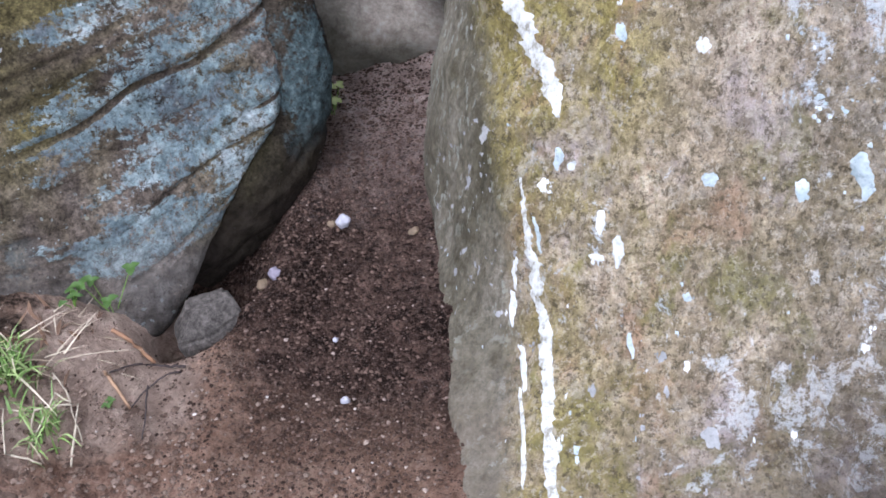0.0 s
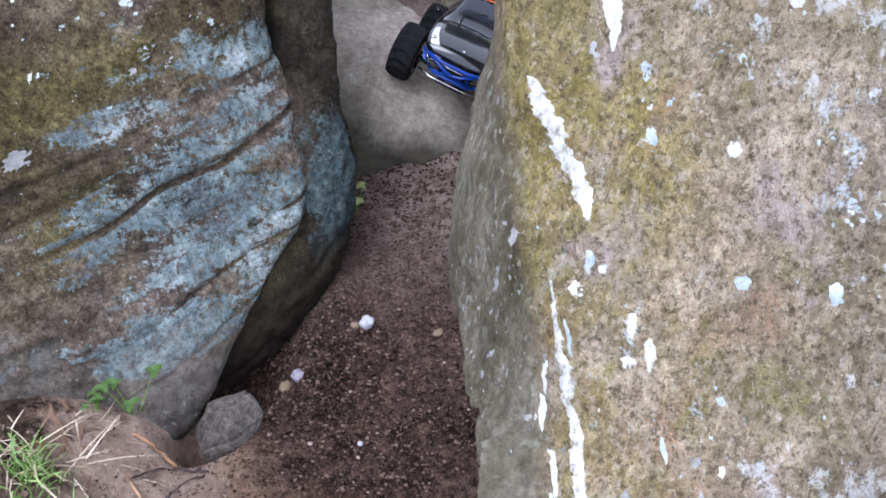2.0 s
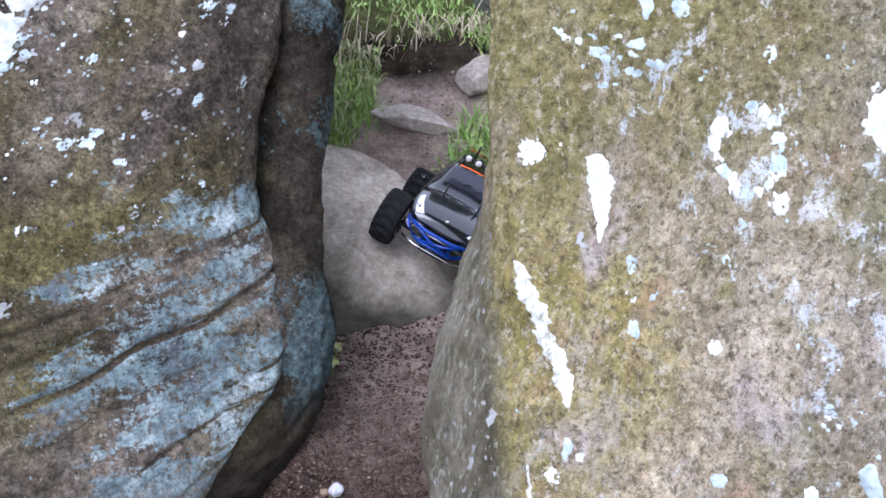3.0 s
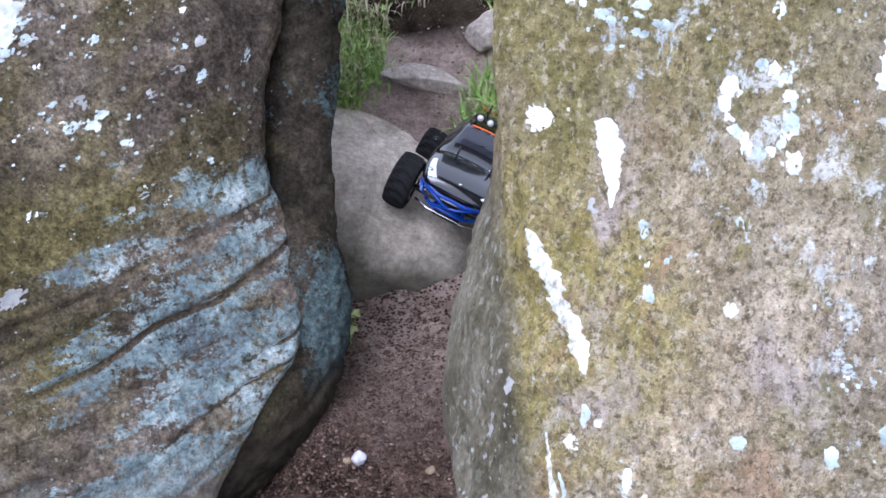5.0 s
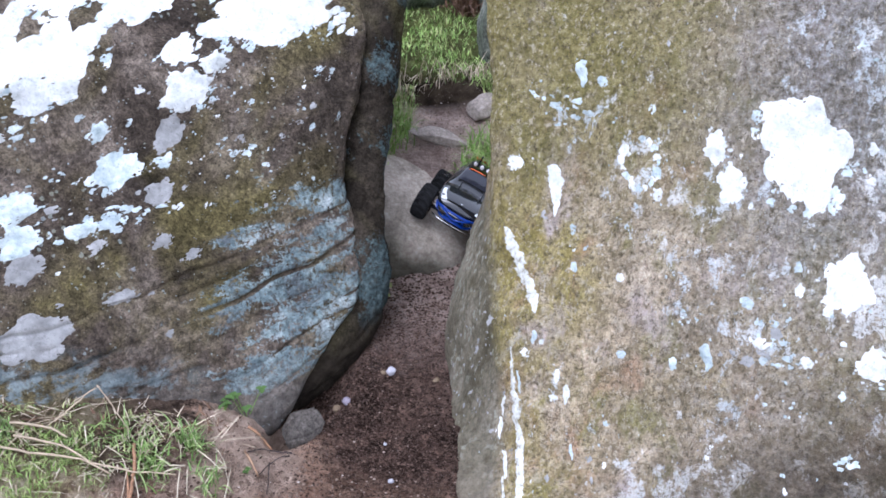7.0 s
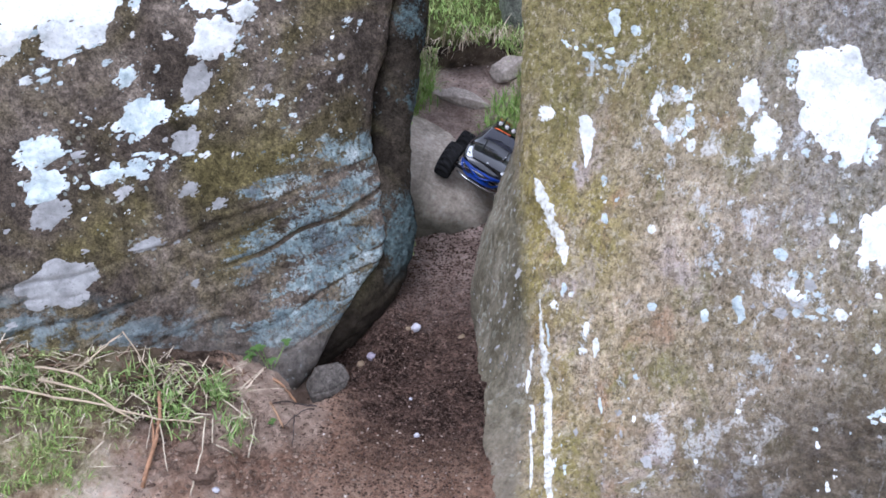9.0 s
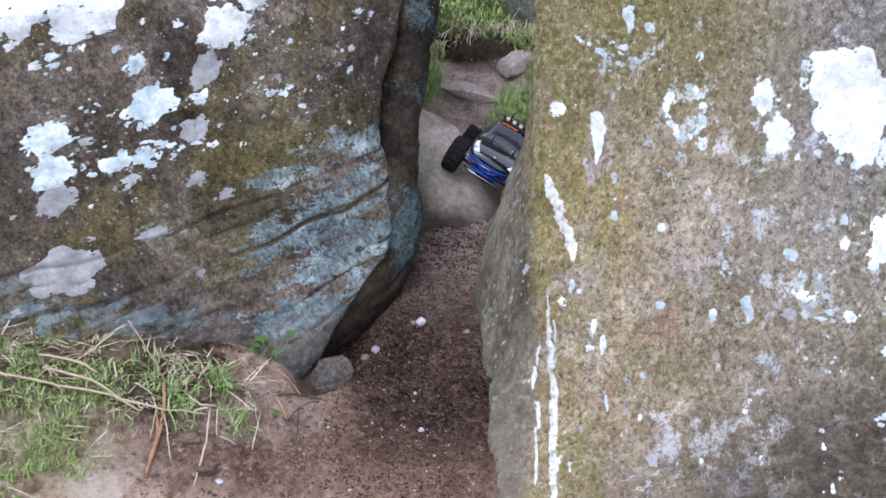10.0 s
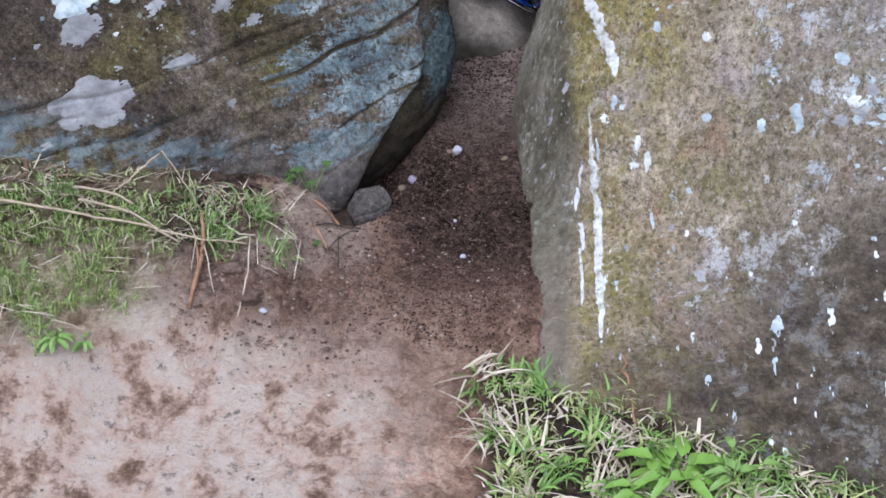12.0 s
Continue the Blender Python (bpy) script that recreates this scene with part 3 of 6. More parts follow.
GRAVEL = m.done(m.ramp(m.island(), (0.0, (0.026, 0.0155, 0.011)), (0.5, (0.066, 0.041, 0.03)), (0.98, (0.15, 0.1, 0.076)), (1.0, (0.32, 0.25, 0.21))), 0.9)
m = Nodes("gravel_dry")
GRAVEL_DRY = m.done(m.ramp(m.island(), (0.0, (0.14, 0.1, 0.075)), (0.6, (0.25, 0.187, 0.145)), (0.92, (0.38, 0.3, 0.24)), (1.0, (0.6, 0.53, 0.47))), 0.9)

m = Nodes("earth_lumps")
EARTH_LUMP = m.done(m.mix(0.6, m.ramp(m.island(), (0.0, (0.07, 0.045, 0.033)), (1.0, (0.24, 0.172, 0.13))), m.ramp(m.noise(140, 6, 0.75), (0.36, 0.2), (0.64, 0.8)), "OVERLAY"), 0.95, m.noise(150, 5), 0.6, 0.004)

# model truck
PAINT = plain("black_gloss", (0.006, 0.007, 0.011), 0.08, grain=0.05)
PAINT.node_tree.nodes["Principled BSDF"].inputs["Coat Weight"].default_value = 1.0
GLASS_T = plain("smoked_window", (0.03, 0.032, 0.045), 0.06, grain=0.05)
LAMP_T = plain("headlight", (0.75, 0.78, 0.82), 0.15, grain=0.06)
RUBBER = plain("tyre_rubber", (0.018, 0.018, 0.019), 0.85, grain=0.25)
BLUE_T = plain("blue_tube", (0.006, 0.04, 0.27), 0.3, grain=0.1)
ORANGE_T = plain("orange_trim", (0.75, 0.13, 0.015), 0.45, grain=0.1)
PLASTIC = plain("black_plastic", (0.014, 0.014, 0.015), 0.5, grain=0.2)
CHROME = plain("bright_metal", (0.6, 0.6, 0.62), 0.22, 1.0, grain=0.06)
WHITE_T = plain("white_lens", (0.72, 0.7, 0.72), 0.3, grain=0.05)


# ---- ground ----
FLOOR = [(-3.0, -0.34), (-0.3, -0.31), (0.1, -0.27), (0.4, -0.2), (0.7, -0.11), (1.0, 0.0), (1.4, 0.065), (1.5, 0.1), (1.62, 0.165),
         (1.75, 0.27), (1.9, 0.345), (2.06, 0.4), (2.14, 0.48), (2.4, 0.5), (2.8, 0.52), (6.0, 0.65), (40.0, 1.3)]


BANK = [(-2.5, 0.2), (-1.2, 0.2), (-0.97, 0.14), (-0.79, 0.085), (-0.59, 0.02), (-0.41, -0.06), (-0.3, -0.11), (-0.15, -0.25), (0.0, -0.4)]


def ground_height(x, y, fine=True):
    z = soft_table(FLOOR, y + 0.05 * math.sin(6 * x) * smooth(1.9, 2.1, y), 0.03 if y > 2 else 0.06)
    # turf bank before the foot of the big boulder
    wob = 0.03 * noise.noise(Vector((x * 6, y * 6, 4.0)))
    top = soft_table(BANK, x + wob, 0.05)
    foot = 0.97 + 0.46 * max(-1.6, min(0.0, x))
    bank = -0.31 + (top + 0.31) * smooth(foot - 0.66, foot - 0.02, y + wob)
    z += (max(bank, z) - z) * smooth(1.6, 1.2, y)
    # earth shelf along the hollow path
    z += 0.03 * smooth(-0.13, -0.2, x + 2 * wob - 0.25 * (0.7 - y)) * smooth(0.3, 0.45, y) * smooth(0.85, 0.75, y)
    z += 0.03 * smooth(-0.29, -0.34, x + 1.2 * wob) * smooth(-0.62, -0.5, x) * smooth(foot - 0.31, foot - 0.26, y + 0.8 * wob)
    # hollow where water has washed the earth from under the boulder
    z -= 0.1 * math.exp(-((x + 0.265) / 0.06) ** 2 - ((y - 0.9) / 0.09) ** 2)
    z -= 0.1 * smooth(-0.08, -0.22, x) * smooth(0.84, 0.95, y) * smooth(1.35, 1.2, y)
    z -= 0.015 * math.exp(-((x + 0.06) / 0.22) ** 2 - ((y - 1.43) / 0.05) ** 2)
    z -= 0.045 * math.exp(-((x + 0.29) / 0.07) ** 2 - ((y - 0.8) / 0.05) ** 2)
    z -= 0.14 * math.exp(-((x + 0.308) / 0.033) ** 2 - ((y - 0.8) / 0.034) ** 2)
    # hollow beside the path boulder
    z -= 0.06 * math.exp(-((x - 0.24) / 0.09) ** 2 - ((y - 1.6) / 0.14) ** 2)
    # grassy shoulders of the path behind the rocks
    behind = smooth(1.68, 1.85, y)
    z += behind * 0.07 * (smooth(-0.05, -0.25, x) + smooth(0.16, 0.3, x)) * smooth(2.4, 2.1, y)
    # trodden hollow of the path
    if 0.3 < y < 1.5:
        z -= 0.025 * math.exp(-((x - 0.03) / 0.13) ** 2) * smooth(0.3, 0.7, y) * smooth(1.5, 1.2, y)
    # crumbling face of the bank
    face = smooth(foot - 0.5, foot - 0.36, y) * smooth(foot - 0.1, foot - 0.2, y) * smooth(-0.72, -0.6, x) * smooth(-0.18, -0.3, x)
    if face > 0:
        z += face * 0.022 * fbm(x * 15, y * 15, 7.0, 3, 0.6)
    if fine and abs(x) < 4 and abs(y) < 6:
        z += 0.012 * fbm(x * 5, y * 5, 2.0, 3) + (0.0055 + 0.006 * smooth(0.6, 0.35, y)) * fbm(x * 30, y * 30, 5.0, 3, 0.7)
    return z


def spread(lo, hi, step, far):
    """Even steps between lo and hi, then ever wider ones out to far."""
    mid = [lo + step * i for i in range(int((hi - lo) / step) + 1)]
    out, d = [], step
    a, b = lo, hi
    left, right = [], []
    while d < far:
        d *= 1.35
        a, b = a - d, b + d
        left.append(a), right.append(b)
    return left[::-1] + mid + right


gx, gy = spread(-1.3, 0.9, 0.009, 1500), spread(-0.6, 2.5, 0.009, 1500)
verts = [(x, y, ground_height(x, y)) for y in gy for x in gx]
w = len(gx)
faces = [(j * w + i, j * w + i + 1, (j + 1) * w + i + 1, (j + 1) * w + i) for j in range(len(gy) - 1) for i in range(w - 1)]
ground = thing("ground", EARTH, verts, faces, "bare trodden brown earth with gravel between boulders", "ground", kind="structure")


# ---- boulders ----
def closed_curve(points, counts):
    """Catmull-Rom through the closed ring of points, counts[i] steps from point i to the next."""
    n, ring = len(points), []
    for i in range(n):
        a, b, c, d = (Vector(points[(i + k) % n]) for k in (-1, 0, 1, 2))
        for s in range(counts[i]):
            t = s / counts[i]
            ring.append(0.5 * (2 * b + (c - a) * t + (2 * a - 5 * b + 4 * c - d) * t * t + (3 * b - a - 3 * c + d) * t ** 3))
    return ring


def boulder(name, material, levels, plan, counts, relief, label, seed, swell=0.03):
    """A rock from closed outlines at the given heights; relief(co, normal) pushes its skin out or in."""
    verts, w = [], sum(counts)
    for z in levels:
        verts += [(p.x, p.y, z) for p in closed_curve(plan(z), counts)]
    faces = [(j * w + i, j * w + (i + 1) % w, (j + 1) * w + (i + 1) % w, (j + 1) * w + i)
             for j in range(len(levels) - 1) for i in range(w)]
    for k, order in ((0, -1), (len(levels) - 1, 1)):
        row = verts[k * w:(k + 1) * w]
        c = sum((Vector(v) for v in row), Vector()) / w + Vector((0, 0, 0.12 * order))
        verts.append(tuple(c))
        for i in range(w):
            a, b = k * w + i, k * w + (i + 1) % w
            faces.append((a, b, len(verts) - 1)[::order])
    me = mesh_of(name, verts, faces)
    push, cuts = [], []
    for v in me.vertices:
        co, no = v.co.copy(), v.normal.copy()
        p = co * 1.0 + Vector((seed, 0, 0))
        d = swell * fbm(p.x * 2.2, p.y * 2.2, p.z * 2.2, 3) + 0.007 * fbm(p.x * 11, p.y * 11, p.z * 11, 4, 0.55) + 0.0022 * fbm(p.x * 46, p.y * 46, p.z * 46, 2, 0.7)
        cut = relief(co, no)
        cuts.append(cut)
        push.append(co + no * (d + cut))
    me.vertices.foreach_set("co", [c for p in push for c in p])
    me.attributes.new("groove", "FLOAT", "POINT").data.foreach_set("value", cuts)
    me.update()
    me.materials.append(material)
    return tagged(new(name, me), label, "boulder", "sandstone boulders")


def stack(lo, hi, fine_lo, fine_hi, step, coarse=0.06):
    z, out = lo, []
    while z < hi:
        out.append(z)
        z += step if fine_lo < z < fine_hi else coarse
    return out + [hi]


RIDGE = [(-0.3, -0.5), (-0.14, -0.38), (-0.09, -0.325), (-0.045, -0.284), (0.0, -0.25), (0.03, -0.232), (0.09, -0.19), (0.15, -0.148), (0.2, -0.13), (0.3, -0.138), (0.37, -0.146),
         (0.41, -0.166), (0.45, -0.19), (0.49, -0.21), (0.58, -0.204), (0.65, -0.195), (0.72, -0.175), (0.81, -0.166), (0.9, -0.178), (0.96, -0.205), (1.05, -0.26), (1.2, -0.4)]


def left_face(x, z):
    return 1.08 + 0.658 * x + 0.618 * z + 0.1 * smooth(-0.08, -0.22, z) + 0.9 * max(0.0, z - 0.86)


def left_plan(z):
    e = soft_table(RIDGE, z, 0.025)
    f = lambda x: left_face(x, z)
    return [(-2.3, 1.3), (-1.75, f(-1.45)), (-1.25, f(-1.22)), (-0.85, f(-0.85)), (-0.5, f(-0.5)), (e - 0.14, f(e - 0.14) - 0.012),
            (e - 0.05, f(e - 0.05) + 0.004), (e, f(e) + 0.036), (e - 0.025, f(e) + 0.1), (e - 0.12, f(e) + 0.22), (-0.6, max(1.75, f(e) + 0.24)), (-2.3, 1.95)]


def left_relief(co, no):
    """Slanting bedding planes: weathered grooves, with soft steps between."""
    wob = 0.024 * fbm(co.x * 4, co.y * 4, co.z * 4, 3)
    v = co.z - 0.36 * co.x - 0.16 * co.x * co.x + wob
    d = 0.0
    for at, deep, wide in ((0.5, 0.022, 0.006), (0.45, 0.008, 0.005), (0.39, 0.026, 0.006), (0.325, 0.007, 0.005), (0.262, 0.024, 0.006), (0.215, 0.008, 0.005), (0.13, 0.007, 0.006)):
        s = smooth(0.62, 0.3, co.z) * (0.65 + 0.35 * smooth(-0.9, -0.3, co.x)) * (0.55 + 0.9 * noise.noise(Vector((co.x * 4.5, at * 40, 0))))
        u = (v - at) / wide
        d -= 0.7 * deep * s * math.exp(-u * u)
        d += 0.2 * deep * s * math.exp(-((u - 2.4) / 1.8) ** 2)
    return d


PILLAR = [(-0.3, -0.37), (-0.2, -0.268), (-0.13, -0.2), (-0.07, -0.143), (-0.02, -0.108), (0.04, -0.08), (0.11, -0.064), (0.16, -0.059), (0.23, -0.063), (0.33, -0.08),
          (0.42, -0.087), (0.5, -0.09), (0.63, -0.081), (0.86, -0.073), (1.1, -0.06), (1.9, -0.02)]
PILLAR_Y = [(-0.3, 0.98), (-0.12, 1.08), (0.0, 1.13), (0.2, 1.19), (0.35, 1.24), (0.45, 1.31), (0.63, 1.42), (0.86, 1.56), (1.1, 1.7), (1.9, 2.0)]


def pillar_plan(z):
    """Flat-fronted, with a rounded edge; at the bottom it is undercut."""
    s, f = soft_table(PILLAR, z, 0.025), soft_table(PILLAR_Y, z, 0.05)
    low = smooth(0.28, 0.03, z)
    dent = 0.03 * smooth(0.3, 0.42, z)
    return [(s - 0.36, f + 0.1), (s - 0.24, f + 0.03 + dent - 0.14 * low), (s - 0.15, f + dent - 0.12 * low), (s - 0.08, f - 0.012 - 0.07 * low), (s - 0.03, f - 0.006 - 0.03 * low), (s - 0.006, f + 0.018 - 0.015 * low), (s, f + 0.055),
            (s - 0.06, f + 0.12), (s - 0.2, f + 0.17), (s - 0.6, f + 0.2), (s - 0.6, f + 0.12)]


def pillar_relief(co, no):
    """Slanting weathered grooves and shallow scars."""
    v = co.z - 0.5 * co.x + 0.03 * fbm(co.x * 6, co.y * 6, co.z * 6, 2)
    d = 0.0
    for at, deep, wide in ((0.03, 0.014, 0.008), (0.14, 0.008, 0.012), (0.47, 0.006, 0.01), (0.72, 0.008, 0.02), (0.93, 0.006, 0.01)):
        d -= deep * (0.6 + 0.8 * noise.noise(Vector((co.x * 5, at * 30, 1)))) * math.exp(-((v - at) / wide) ** 2)
    return d


FRONT = [(-0.5, 0.2), (-0.4, 0.25), (-0.26, 0.345), (-0.22, 0.4), (-0.15, 0.58), (-0.05, 0.74), (0.1, 0.86), (0.3, 0.98), (0.5, 1.09), (0.7, 1.2), (1.1, 1.4), (2.0, 1.8)]
CORNER = [(-0.4, 0.28), (-0.22, 0.29), (-0.14, 0.335), (0.09, 0.35), (0.28, 0.32), (0.5, 0.28), (0.7, 0.248), (0.87, 0.236), (1.04, 0.225), (2.0, 0.2)]
FLANK = [(-0.4, 0.265), (-0.25, 0.255), (-0.16, 0.235), (-0.08, 0.183), (0.0, 0.16), (0.08, 0.143), (0.17, 0.135), (0.28, 0.139), (0.35, 0.152), (0.44, 0.18), (0.52, 0.206), (0.6, 0.227),
         (0.9, 0.234), (2.0, 0.2)]
FLANK_Y = [(-0.4, 0.15), (-0.3, 0.2), (-0.21, 0.37), (-0.15, 0.62), (-0.05, 0.93), (0.05, 1.1), (0.2, 1.15), (0.6, 1.19), (0.9, 1.37), (2.0, 1.9)]


def right_plan(z):
    y0, xc, xs, ys = (soft_table(t, z, 0.04) for t in (FRONT, CORNER, FLANK, FLANK_Y))
    f = lambda x: y0 - 0.25 * x
    return [(xs, ys), (xs * 0.5 + xc * 0.5 - 0.01, (ys + f(xc)) / 2 - 0.02), (xc - 0.012, f(xc) + 0.022), (xc + 0.022, f(xc) - 0.002), (xc + 0.14, f(xc + 0.14)), (0.75, f(0.75)),
            (1.15, f(1.15)), (1.7, f(1.6)), (2.3, f(1.7) + 0.4), (2.2, 1.9), (0.8, 1.75), (xs + 0.16, ys + 0.3), (xs + 0.03, ys + 0.14)]


def right_relief(co, no):
    low = smooth(0.05, -0.15, co.z) * smooth(0.36, 0.46, co.x)
    return 0.010 * low * noise.noise(Vector((co.x * 2, co.y * 2, co.z * 26))) + 0.004 * noise.noise(Vector((co.x * 30, co.y * 30, co.z * 12)))


left_boulder = boulder("boulder", ROCK_L, stack(-0.3, 1.14, -0.14, 1.15, 0.0058), left_plan, [2, 4, 24, 44, 44, 34, 16, 10, 8, 4, 2, 2], left_relief,
                       "huge lichen-blotched brown sandstone boulder with slanting grooved beds", 3.0)
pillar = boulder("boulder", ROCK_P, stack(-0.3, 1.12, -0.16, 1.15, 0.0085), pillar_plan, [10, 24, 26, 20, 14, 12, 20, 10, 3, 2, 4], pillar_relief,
                 "upright shaded grey sandstone boulder leaning behind the larger one", 11.0, 0.01)
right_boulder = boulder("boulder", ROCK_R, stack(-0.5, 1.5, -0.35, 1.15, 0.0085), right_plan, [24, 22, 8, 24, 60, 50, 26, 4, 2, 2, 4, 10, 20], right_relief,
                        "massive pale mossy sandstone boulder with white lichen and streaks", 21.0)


def lump(name, material, centre, size, turn, label, category, seed=1.0, rough=0.12, rings=40, group="", facets=()):
    """A rounded stone: a sphere squashed, dented and roughened."""
    bm = bmesh.new()
    bmesh.ops.create_uvsphere(bm, u_segments=rings + 8, v_segments=rings, radius=1.0)
    for v in bm.verts:
        p = v.co
        k = 1 + rough * fbm(p.x * 1.3 + seed, p.y * 1.3, p.z * 1.3, 4, 0.5)
        box = (abs(p.x) ** 3 + abs(p.y) ** 3 + abs(p.z) ** 3) ** (-1 / 3)
        v.co = p * k * (0.5 + 0.5 * box)
        for nx, ny, nz, at in facets:
            n = Vector((nx, ny, nz)).normalized()
            over = v.co.dot(n) - at
            if over > 0:
                v.co -= n * over * 0.9
        v.co = Vector((v.co.x * size[0], v.co.y * size[1], v.co.z * size[2]))
    me = bpy.data.meshes.new(name)
    bm.to_mesh(me)
    bm.free()
    me.polygons.foreach_set("use_smooth", [True] * len(me.polygons))
    me.materials.append(material)
    ob = new(name, me)
    ob.matrix_world = pose(*centre, *turn)
    return tagged(ob, label, category, group)


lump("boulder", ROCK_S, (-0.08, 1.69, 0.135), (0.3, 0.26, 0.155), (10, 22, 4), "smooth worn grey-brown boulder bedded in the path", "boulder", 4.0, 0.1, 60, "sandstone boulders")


def chunk(name, material, centre, size, turn, label, category, seed):
    """An angular broken stone: a hull of a few corners, edges worn round."""
    r, bm = random.Random(seed), bmesh.new()
    for k in range(15):
        a, h = 2.4 * k, -1 + 2 * (k + 0.5) / 15
        w = math.sqrt(1 - h * h) ** 0.7 * r.uniform(0.85, 1.1)
        bm.verts.new((math.cos(a) * w * size[0], math.sin(a) * w * size[1], h * size[2] * r.uniform(0.8, 1.0)))
    bmesh.ops.convex_hull(bm, input=list(bm.verts))
    bmesh.ops.dissolve_limit(bm, angle_limit=radians(16), verts=bm.verts, edges=bm.edges)
    bmesh.ops.bevel(bm, geom=list(bm.edges), offset=min(size) * 0.09, segments=2, affect="EDGES")
    bmesh.ops.triangulate(bm, faces=bm.faces)
    bmesh.ops.subdivide_edges(bm, edges=bm.edges, cuts=3, use_grid_fill=True)
    for v in bm.verts:
        v.co += v.co.normalized() * min(size) * 0.05 * fbm(v.co.x * 45 + seed, v.co.y * 45, v.co.z * 45, 3)
    me = bpy.data.meshes.new(name)
    bm.to_mesh(me)
    bm.free()
    me.materials.append(material)
    ob = new(name, me)
    ob.matrix_world = pose(*centre, *turn)
    return tagged(ob, label, category)


chunk("rock", ROCK_D, (-0.245, 0.835, -0.09), (0.085, 0.066, 0.064), (10, -6, 75), "small angular grey rock wedged under the big boulder", "rock", 9)

# ---- stones and banks behind the gap ----
def on_ground(x, y, lift=0.0):
    return (x, y, ground_height(x, y) + lift)


lump("step_stone", ROCK_W, on_ground(0.04, 1.9, 0.018), (0.095, 0.03, 0.026), (4, 13, 8), "worn grey sandstone step lying across the path", "rock", 2.0, 0.3, 40,
     facets=((0.05, -0.2, 1, 0.55), (0.1, -1, 0.1, 0.8), (-0.9, -0.3, 0.5, 0.8), (0.9, 0.2, 0.6, 0.75)))
lump("rock", ROCK_W, on_ground(0.185, 2.03, 0.02), (0.07, 0.045, 0.035), (0, -18, 25), "grey flat rock beside the upper path", "rock", 6.0, 0.18, 30,
     facets=((-0.2, -0.3, 0.9, 0.6), (-0.9, -0.2, 0.3, 0.75), (0.2, -1, 0.3, 0.7)))
lump("boulder", ROCK_F, (0.345, 2.4, 0.62), (0.2, 0.18, 0.26), (0, 12, 0), "rounded grey boulder standing on the grassy bank", "boulder", 8.0, 0.16, 44, "sandstone boulders")
lump("boulder", ROCK_F, (-0.3, 2.85, 0.62), (0.27, 0.2, 0.26), (0, 0, 20), "green-grey boulder at the back of the bank", "boulder", 13.0, 0.2, 40, "sandstone boulders")
lump("boulder", ROCK_F, (0.1, 2.95, 0.62), (0.14, 0.18, 0.28), (0, 0, 5), "green-grey upright boulder behind the grassy bank", "boulder", 17.0, 0.2, 40, "sandstone boulders")
lump("boulder", ROCK_F, (-0.9, 3.6, 0.75), (0.5, 0.4, 0.5), (0, 0, 50), "large mossy boulder closing the view behind", "boulder", 23.0, 0.2, 36, "sandstone boulders")
lump("boulder", ROCK_F, (0.9, 3.7, 0.75), (0.55, 0.4, 0.5), (0, 0, -30), "large mossy boulder closing the view behind", "boulder", 29.0, 0.2, 36, "sandstone boulders")


# ---- lichen crusts on the two big boulders: kind, place across, height, half width, half height ----
LEFT_A = [
    ("w", -0.931, 0.884, 0.102, 0.086), ("w", -0.973, 1.034, 0.085, 0.050), ("w", -0.781, 1.009, 0.094, 0.060), ("w", -0.652, 0.882, 0.049, 0.032),
    ("w", -0.552, 0.850, 0.039, 0.029), ("w", -0.617, 0.792, 0.063, 0.052), ("w", -0.432, 0.932, 0.168, 0.054), ("w", -0.248, 0.936, 0.082, 0.046),
    ("w", -0.811, 0.823, 0.013, 0.014), ("w", -0.727, 0.808, 0.018, 0.017), ("c", -0.812, 0.730, 0.026, 0.029), ("b", -0.963, 0.785, 0.061, 0.034),
    ("b", -0.762, 0.668, 0.027, 0.024), ("c", -0.769, 0.628, 0.063, 0.040), ("g", -0.655, 0.689, 0.040, 0.047), ("c", -0.661, 0.627, 0.027, 0.017),
    ("b", -0.882, 0.646, 0.033, 0.025), ("b", -0.960, 0.637, 0.027, 0.016), ("g", -0.662, 0.555, 0.038, 0.032), ("c", -0.980, 0.591, 0.052, 0.040),
    ("c", -0.962, 0.513, 0.048, 0.042), ("b", -0.798, 0.516, 0.095, 0.025), ("b", -0.693, 0.514, 0.047, 0.024), ("g", -0.640, 0.450, 0.027, 0.023),
]
LEFT_B = [
    ("w", -0.6, 1.03, 0.13, 0.045), ("w", -0.33, 1.02, 0.1, 0.05), ("w", -0.88, 1.04, 0.12, 0.05), ("w", -1.08, 0.92, 0.07, 0.1),
    ("g", -0.950, 0.452, 0.047, 0.038), ("g", -0.790, 0.470, 0.026, 0.019), ("g", -0.572, 0.392, 0.024, 0.020), ("g", -0.727, 0.336, 0.041, 0.019),
    ("g", -0.659, 0.321, 0.014, 0.009), ("g", -0.911, 0.294, 0.090, 0.058), ("g", -0.609, 0.218, 0.015, 0.017), ("b", -0.480, 0.621, 0.050, 0.018),
    ("b", -0.391, 0.568, 0.024, 0.015), ("b", -0.297, 0.558, 0.024, 0.022), ("w", -0.614, 0.518, 0.020, 0.010), ("b", -0.428, 0.811, 0.024, 0.019),
    ("g", -0.706, 0.397, 0.013, 0.010), ("g", -0.522, 0.524, 0.010, 0.009), ("g", -0.364, 0.651, 0.012, 0.012), ("g", -0.287, 0.718, 0.014, 0.014),
    ("b", -0.298, 0.873, 0.024, 0.015), ("b", -0.831, 0.572, 0.018, 0.015), ("g", -0.900, 0.574, 0.022, 0.011), ("g", -0.411, 0.406, 0.009, 0.009),
]
